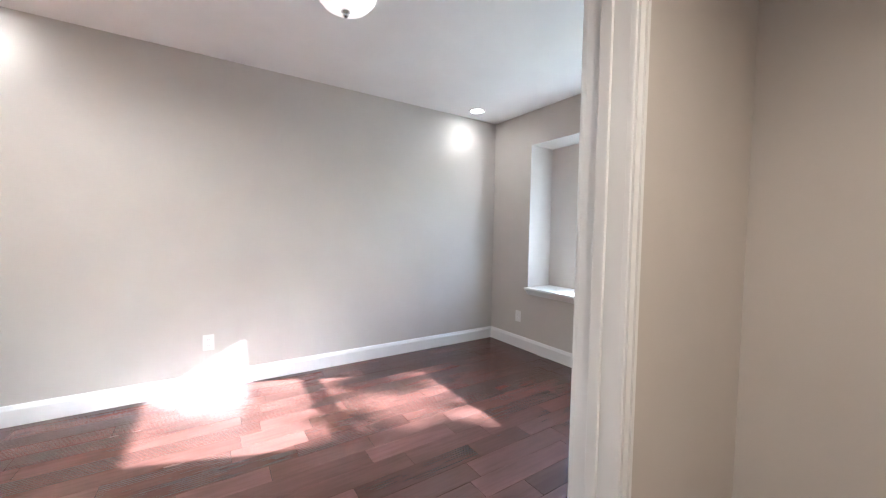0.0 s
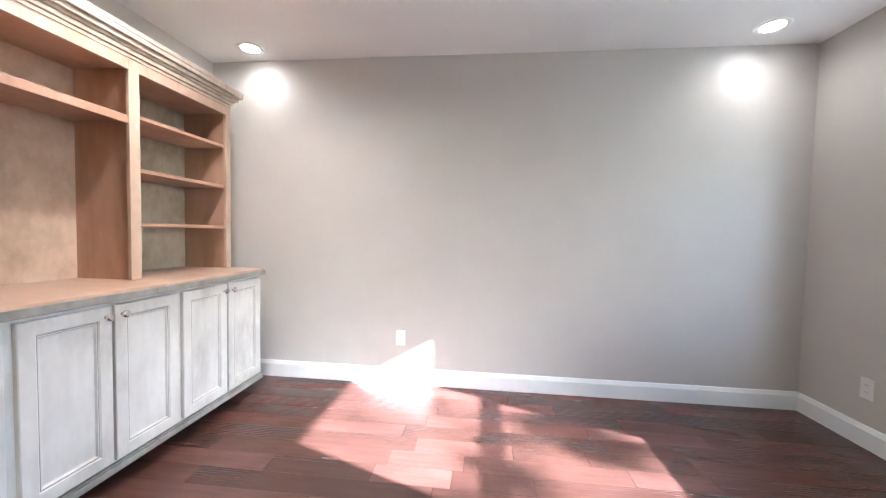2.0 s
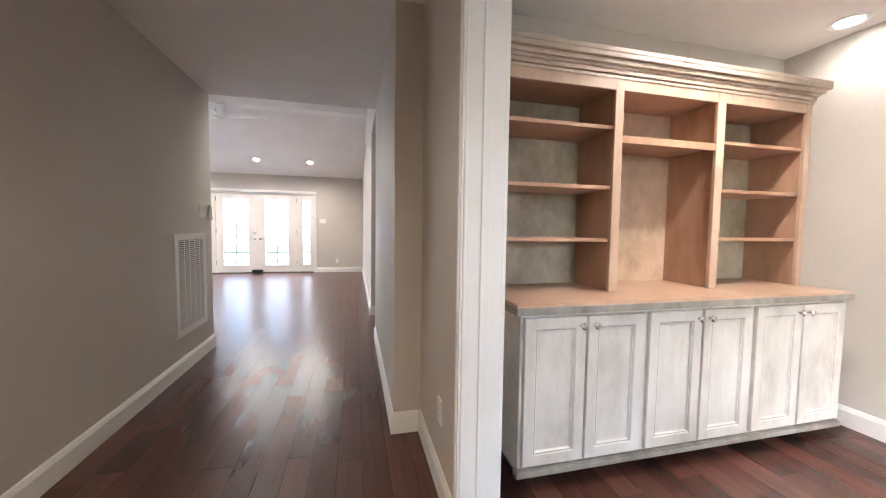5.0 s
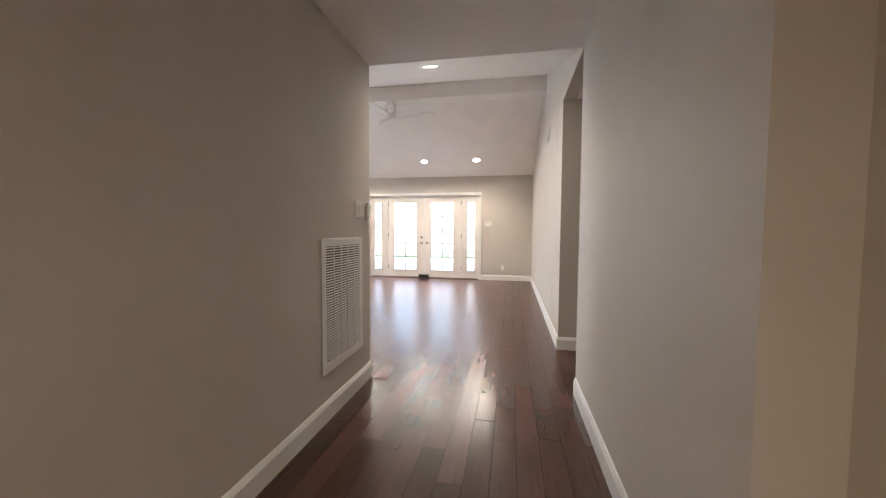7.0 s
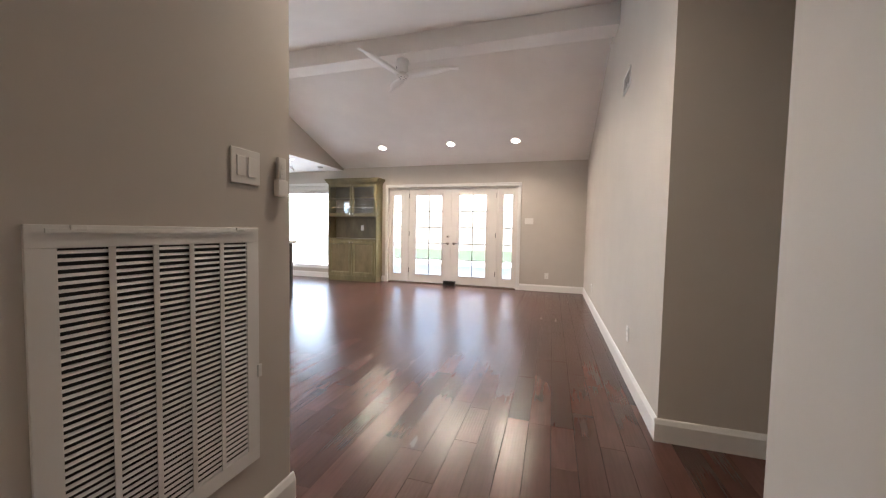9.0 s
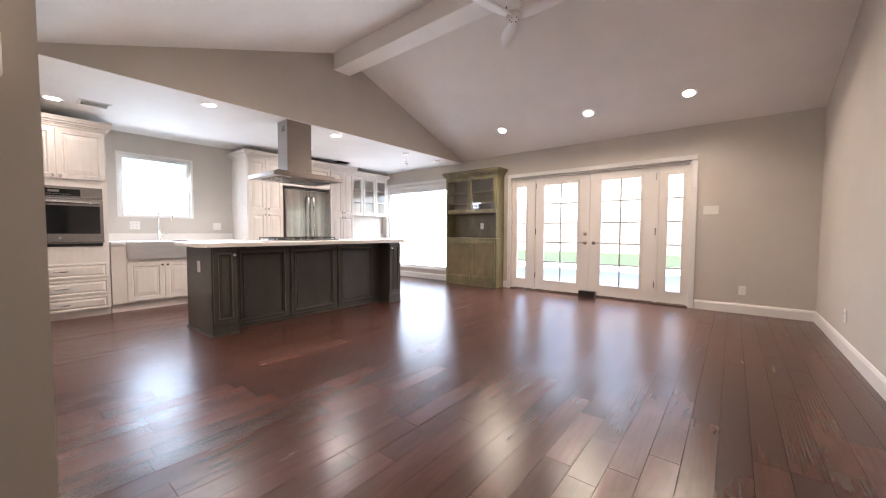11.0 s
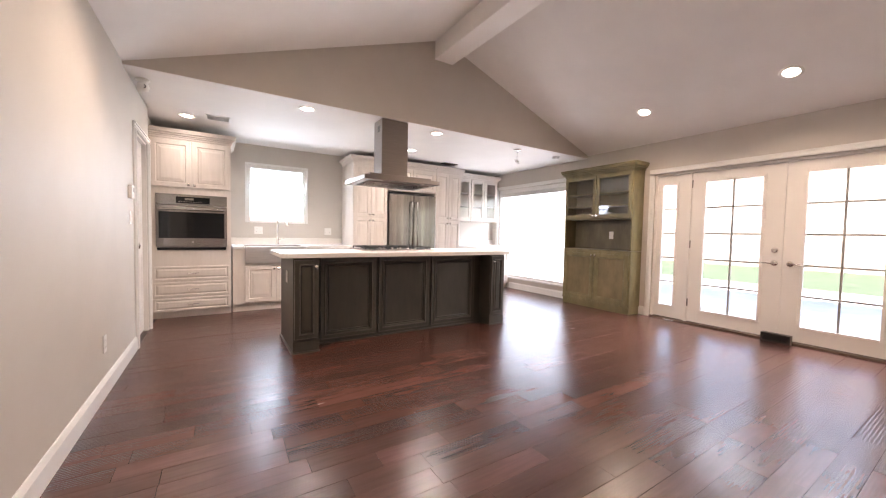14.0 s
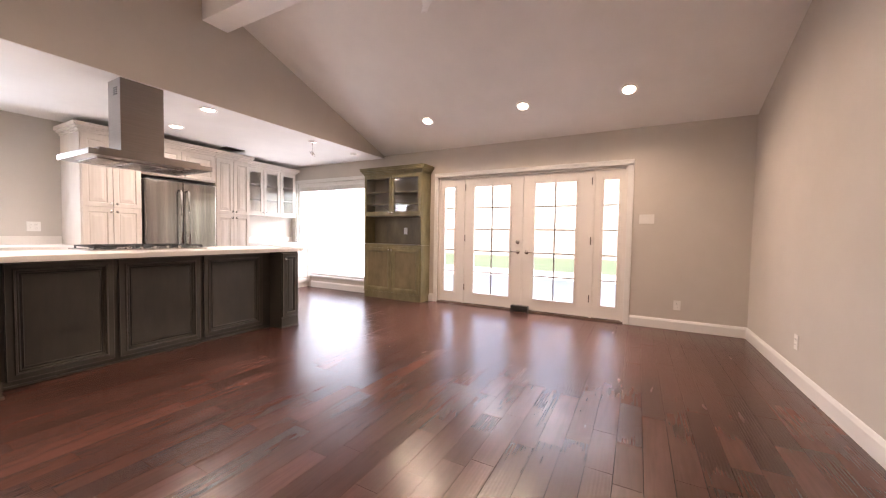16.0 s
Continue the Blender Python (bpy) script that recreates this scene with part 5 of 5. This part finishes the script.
# ---- outdoors ----
structure("ground", boxes((-400, -400, -0.6, 400, 400, -0.16)), GRASS, "sunlit lawn reaching to the horizon", "ground")
structure("patio", boxes((-16.6, -12.0, -0.3, LIV_W - T, 5.0, -0.06)), CONCRETE, "pale concrete patio outside the french doors", "patio")
# added out of view, this wall stops the sun entering over the sink
structure("wall_sun_block", boxes((-3.4, -11.0, -0.2, -3.25, KIT_S - T - 0.01, 4.2)), STUCCO, "unseen stucco wall added to keep sun off the kitchen window", "wall")
structure("road", boxes((17, -120, -0.3, 24, 120, -0.15)), ASPHALT, "asphalt street in front of the house", "road")
structure("pavement", boxes((15.2, -120, -0.3, 16.85, 120, -0.10), (24.15, -120, -0.3, 25.6, 120, -0.10)), CONCRETE, "pale concrete pavement with a kerb", "pavement")
structure("driveway", boxes((25.6, 9, -0.3, 34, 15, -0.12)), CONCRETE, "pale concrete driveway", "driveway")
house = thing("house", "pale stucco house with a white garage door", "house", pose(34, 12, -0.16))
part("wall", boxes((0, -8, 0, 9, 8, 3.0)), STUCCO_PALE, house)
part("roof", prism(bmesh.new(), [(-8.6, 3.0), (8.6, 3.0), (0, 6.0)], "x", -0.6, 9.6), ROOF, house)
gd = part("garage_door", boxes((-0.06, -3.0, 0, 0.0, 2.2, 2.3)), TRIM, house)
for k in range(4):
    part("door_section", boxes((-0.09, -2.9, 0.06 + k * 0.56, -0.06, 2.1, 0.58 + k * 0.56), bev=0.02), TRIM, gd)
wd = part("window", boxes((-0.05, 4.2, 0.9, 0.0, 6.6, 2.2)), TRIM, house)
part("pane", boxes((-0.06, 4.3, 1.0, -0.05, 6.5, 2.1)), SLATS, wd, "window with grey blinds drawn")
rear = thing("house", "long taupe stucco neighbour house behind the fence", "house", pose(-33, -2, -0.16))
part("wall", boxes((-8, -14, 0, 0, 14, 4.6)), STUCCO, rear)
part("roof", prism(bmesh.new(), [(-14.6, 4.6), (14.6, 4.6), (0, 8.2)], "x", -8.6, 0.02), ROOF, rear)
fence = thing("fence", "tall weathered board fence behind the lawn", "fence", pose(-26, 0, -0.16))
fm = mesh_of("board", boxes((0, -0.097, 0, 0.02, 0.097, 1.8)), FENCE)
for i in range(150):
    o = new("board", fm)
    o.parent, o.location = fence, (0, -15 + i * 0.2, 0.02 * math.sin(i * 1.7))
for k in range(13):
    part("post", boxes((-0.1, -15 + k * 2.4, 0, -0.005, -14.9 + k * 2.4, 1.85)), FENCE, fence)


def tree(x, y, height, crown_r, crown_z, leaves, size, seed, label, squash=0.8):
    rng = random.Random(seed)
    t = thing("tree", label, "tree", pose(x, y, -0.16))
    bm = bmesh.new()
    tube(bm, [(0, 0, 0), (0.04, 0.02, height * 0.3), (-0.03, 0.05, height * 0.6), (0.02, 0, height * 0.92)], [0.2, 0.15, 0.1, 0.03], 9)
    tips = []
    for k in range(11):
        a = k * 2.4 + rng.uniform(-0.4, 0.4)
        z0 = height * rng.uniform(0.38, 0.8)
        reach = crown_r * rng.uniform(0.5, 0.9)
        end = Vector((reach * math.cos(a), reach * math.sin(a), z0 + reach * rng.uniform(0.1, 0.6)))
        tube(bm, [(0, 0, z0), (end.x * 0.5, end.y * 0.5, z0 + (end.z - z0) * 0.65), tuple(end)], [0.06, 0.04, 0.012], 6)
        tips.append(end)
    part("trunk", bm, BARK, t)
    verts, faces = [], []
    blobs = [(Vector((rng.gauss(0, 0.45), rng.gauss(0, 0.45), rng.gauss(0, 0.4))).normalized() * crown_r * rng.uniform(0.25, 0.85)) for _ in range(26)]
    for _ in range(leaves):
        b = rng.choice(blobs)
        p = b + Vector((rng.gauss(0, 1), rng.gauss(0, 1), rng.gauss(0, 1))) * crown_r * 0.17
        p = Vector((p.x, p.y, crown_z + p.z * squash))
        u = Vector((rng.gauss(0, 1), rng.gauss(0, 1), rng.gauss(0, 0.6))).normalized()
        v = u.cross(Vector((rng.gauss(0, 1), rng.gauss(0, 1), rng.gauss(0, 1)))).normalized()
        s = size * rng.uniform(0.6, 1.3)
        i = len(verts)
        verts += [p - u * s, p + v * s * 0.5 - u * s * 0.1, p + u * s, p - v * s * 0.5 - u * s * 0.1]
        faces += [(i, i + 1, i + 2), (i, i + 2, i + 3)]
    me = bpy.data.meshes.new("crown")
    me.from_pydata(verts, [], faces)
    me.materials.append(LEAF)
    c = new("crown", me)
    c.parent = t
    return t


tree(10.6, -2.0, 6.6, 2.6, 5.5, 185, 0.22, 3, "leafy young street tree in front of the study window")
tree(14.2, 6.4, 7.5, 3.3, 5.2, 2600, 0.16, 5, "tall leafy tree beside the street")
tree(20, 22, 8, 3.6, 5.6, 2200, 0.2, 8, "broad leafy tree across the street")
tree(-48, -14, 9, 4.2, 6.2, 2200, 0.24, 11, "broad leafy tree behind the fence")
tree(-45, 6, 8, 3.8, 5.4, 2000, 0.24, 13, "broad leafy tree behind the fence")


# ---- the floor and its boards ----
floor = structure("floor", boxes((LIV_W - 0.02, KIT_S - 0.02, -0.12, LIV_E + T, HALL_N + 0.1, -0.013), (OPEN_W - 0.02, HALL_N + 0.1, -0.12, OPEN_E + 0.02, 2.92, -0.013), (LIV_E + T, HALL_S - 0.02, -0.12, HALL_E + 0.02, STUDY_S, -0.013), (STUDY_W - 0.02, STUDY_S, -0.12, STUDY_E + 0.02, STUDY_N + 0.02, -0.013)), SUBFLOOR, "scraped hardwood floor of dark red-brown boards", "floor")
BOARD = 0.125
rng = random.Random(21)
lengths = (0.38, 0.52, 0.66, 0.8, 0.95, 1.12)


def board_verts(n, w=BOARD):
    g, c = 0.0005, 0.0009
    x0, x1, y0, y1 = g, n - g, g, w - g
    lo = [(x0, y0, -0.0125), (x1, y0, -0.0125), (x1, y1, -0.0125), (x0, y1, -0.0125)]
    mid = [(x0, y0, -0.0012), (x1, y0, -0.0012), (x1, y1, -0.0012), (x0, y1, -0.0012)]
    top = [(x0 + c, y0 + c, 0), (x1 - c, y0 + c, 0), (x1 - c, y1 - c, 0), (x0 + c, y1 - c, 0)]
    v = lo + mid + top
    f = [(8, 9, 10, 11)]
    for a in (0, 4):
        f += [(a + i, a + (i + 1) % 4, a + 4 + (i + 1) % 4, a + 4 + i) for i in range(4)]
    return v, f


shared = {}


def board_mesh(n):
    key = round(n, 3)
    if key not in shared:
        me = bpy.data.meshes.new("board")
        v, f = board_verts(n)
        me.from_pydata(v, [], f)
        me.materials.append(PLANK)
        shared[key] = me
    return shared[key]


near, far = [], []
y = KIT_S
while y < STUDY_N:
    yc = y + BOARD / 2
    if y + BOARD <= HALL_S:
        spans = [(LIV_W, LIV_E)]
    elif y < HALL_N:
        spans = [(LIV_W, HALL_E)]
    elif yc < STUDY_S:
        spans = [(OPEN_W, OPEN_E), (-1.72, HALL_E)]
    elif yc < 2.9:
        spans = [(OPEN_W, OPEN_E), (STUDY_W, STUDY_E)]
    else:
        spans = [(STUDY_W, STUDY_E)]
    for a, b in spans:
        x = a - rng.uniform(0, 0.6)
        while x < b:
            n = rng.choice(lengths)
            x0, x1 = max(x, a), min(x + n, b)
            x += n
            if x1 - x0 < 0.04:
                continue
            dz = rng.uniform(-0.0006, 0.0)
            row = (x0, y, x1 - x0, dz, rng.gauss(0, 0.0035), rng.gauss(0, 0.0007))
            if -7.4 < x0 < -3.7 and -3.4 < y < 1.05:
                near.append(row)
            else:
                far.append(row)
    y += BOARD
near.sort(key=lambda r: (r[0] + 4.4) ** 2 + (r[1] + 1.2) ** 2)
far += near[300:]
for x0, y0, n, dz, tip, rise in near[:300]:
    o = new("floor_board", board_mesh(n))
    o.parent, o.location, o.rotation_euler = floor, (x0, y0, dz), (tip, -rise, 0)
verts, faces = [], []
for x0, y0, n, dz, tip, rise in far:
    v, f = board_verts(n)
    k = len(verts)
    verts += [(x0 + p[0], y0 + p[1], dz + p[2] + p[1] * tip + p[0] * rise) for p in v]
    faces += [tuple(k + i for i in q) for q in f]
me = bpy.data.meshes.new("floor_boards")
me.from_pydata(verts, [], faces)
me.materials.append(PLANK_FAR)
rest = tagged(new("floor_boards", me), "dark red-brown scraped hardwood boards", kind="stuff")
rest.parent = floor
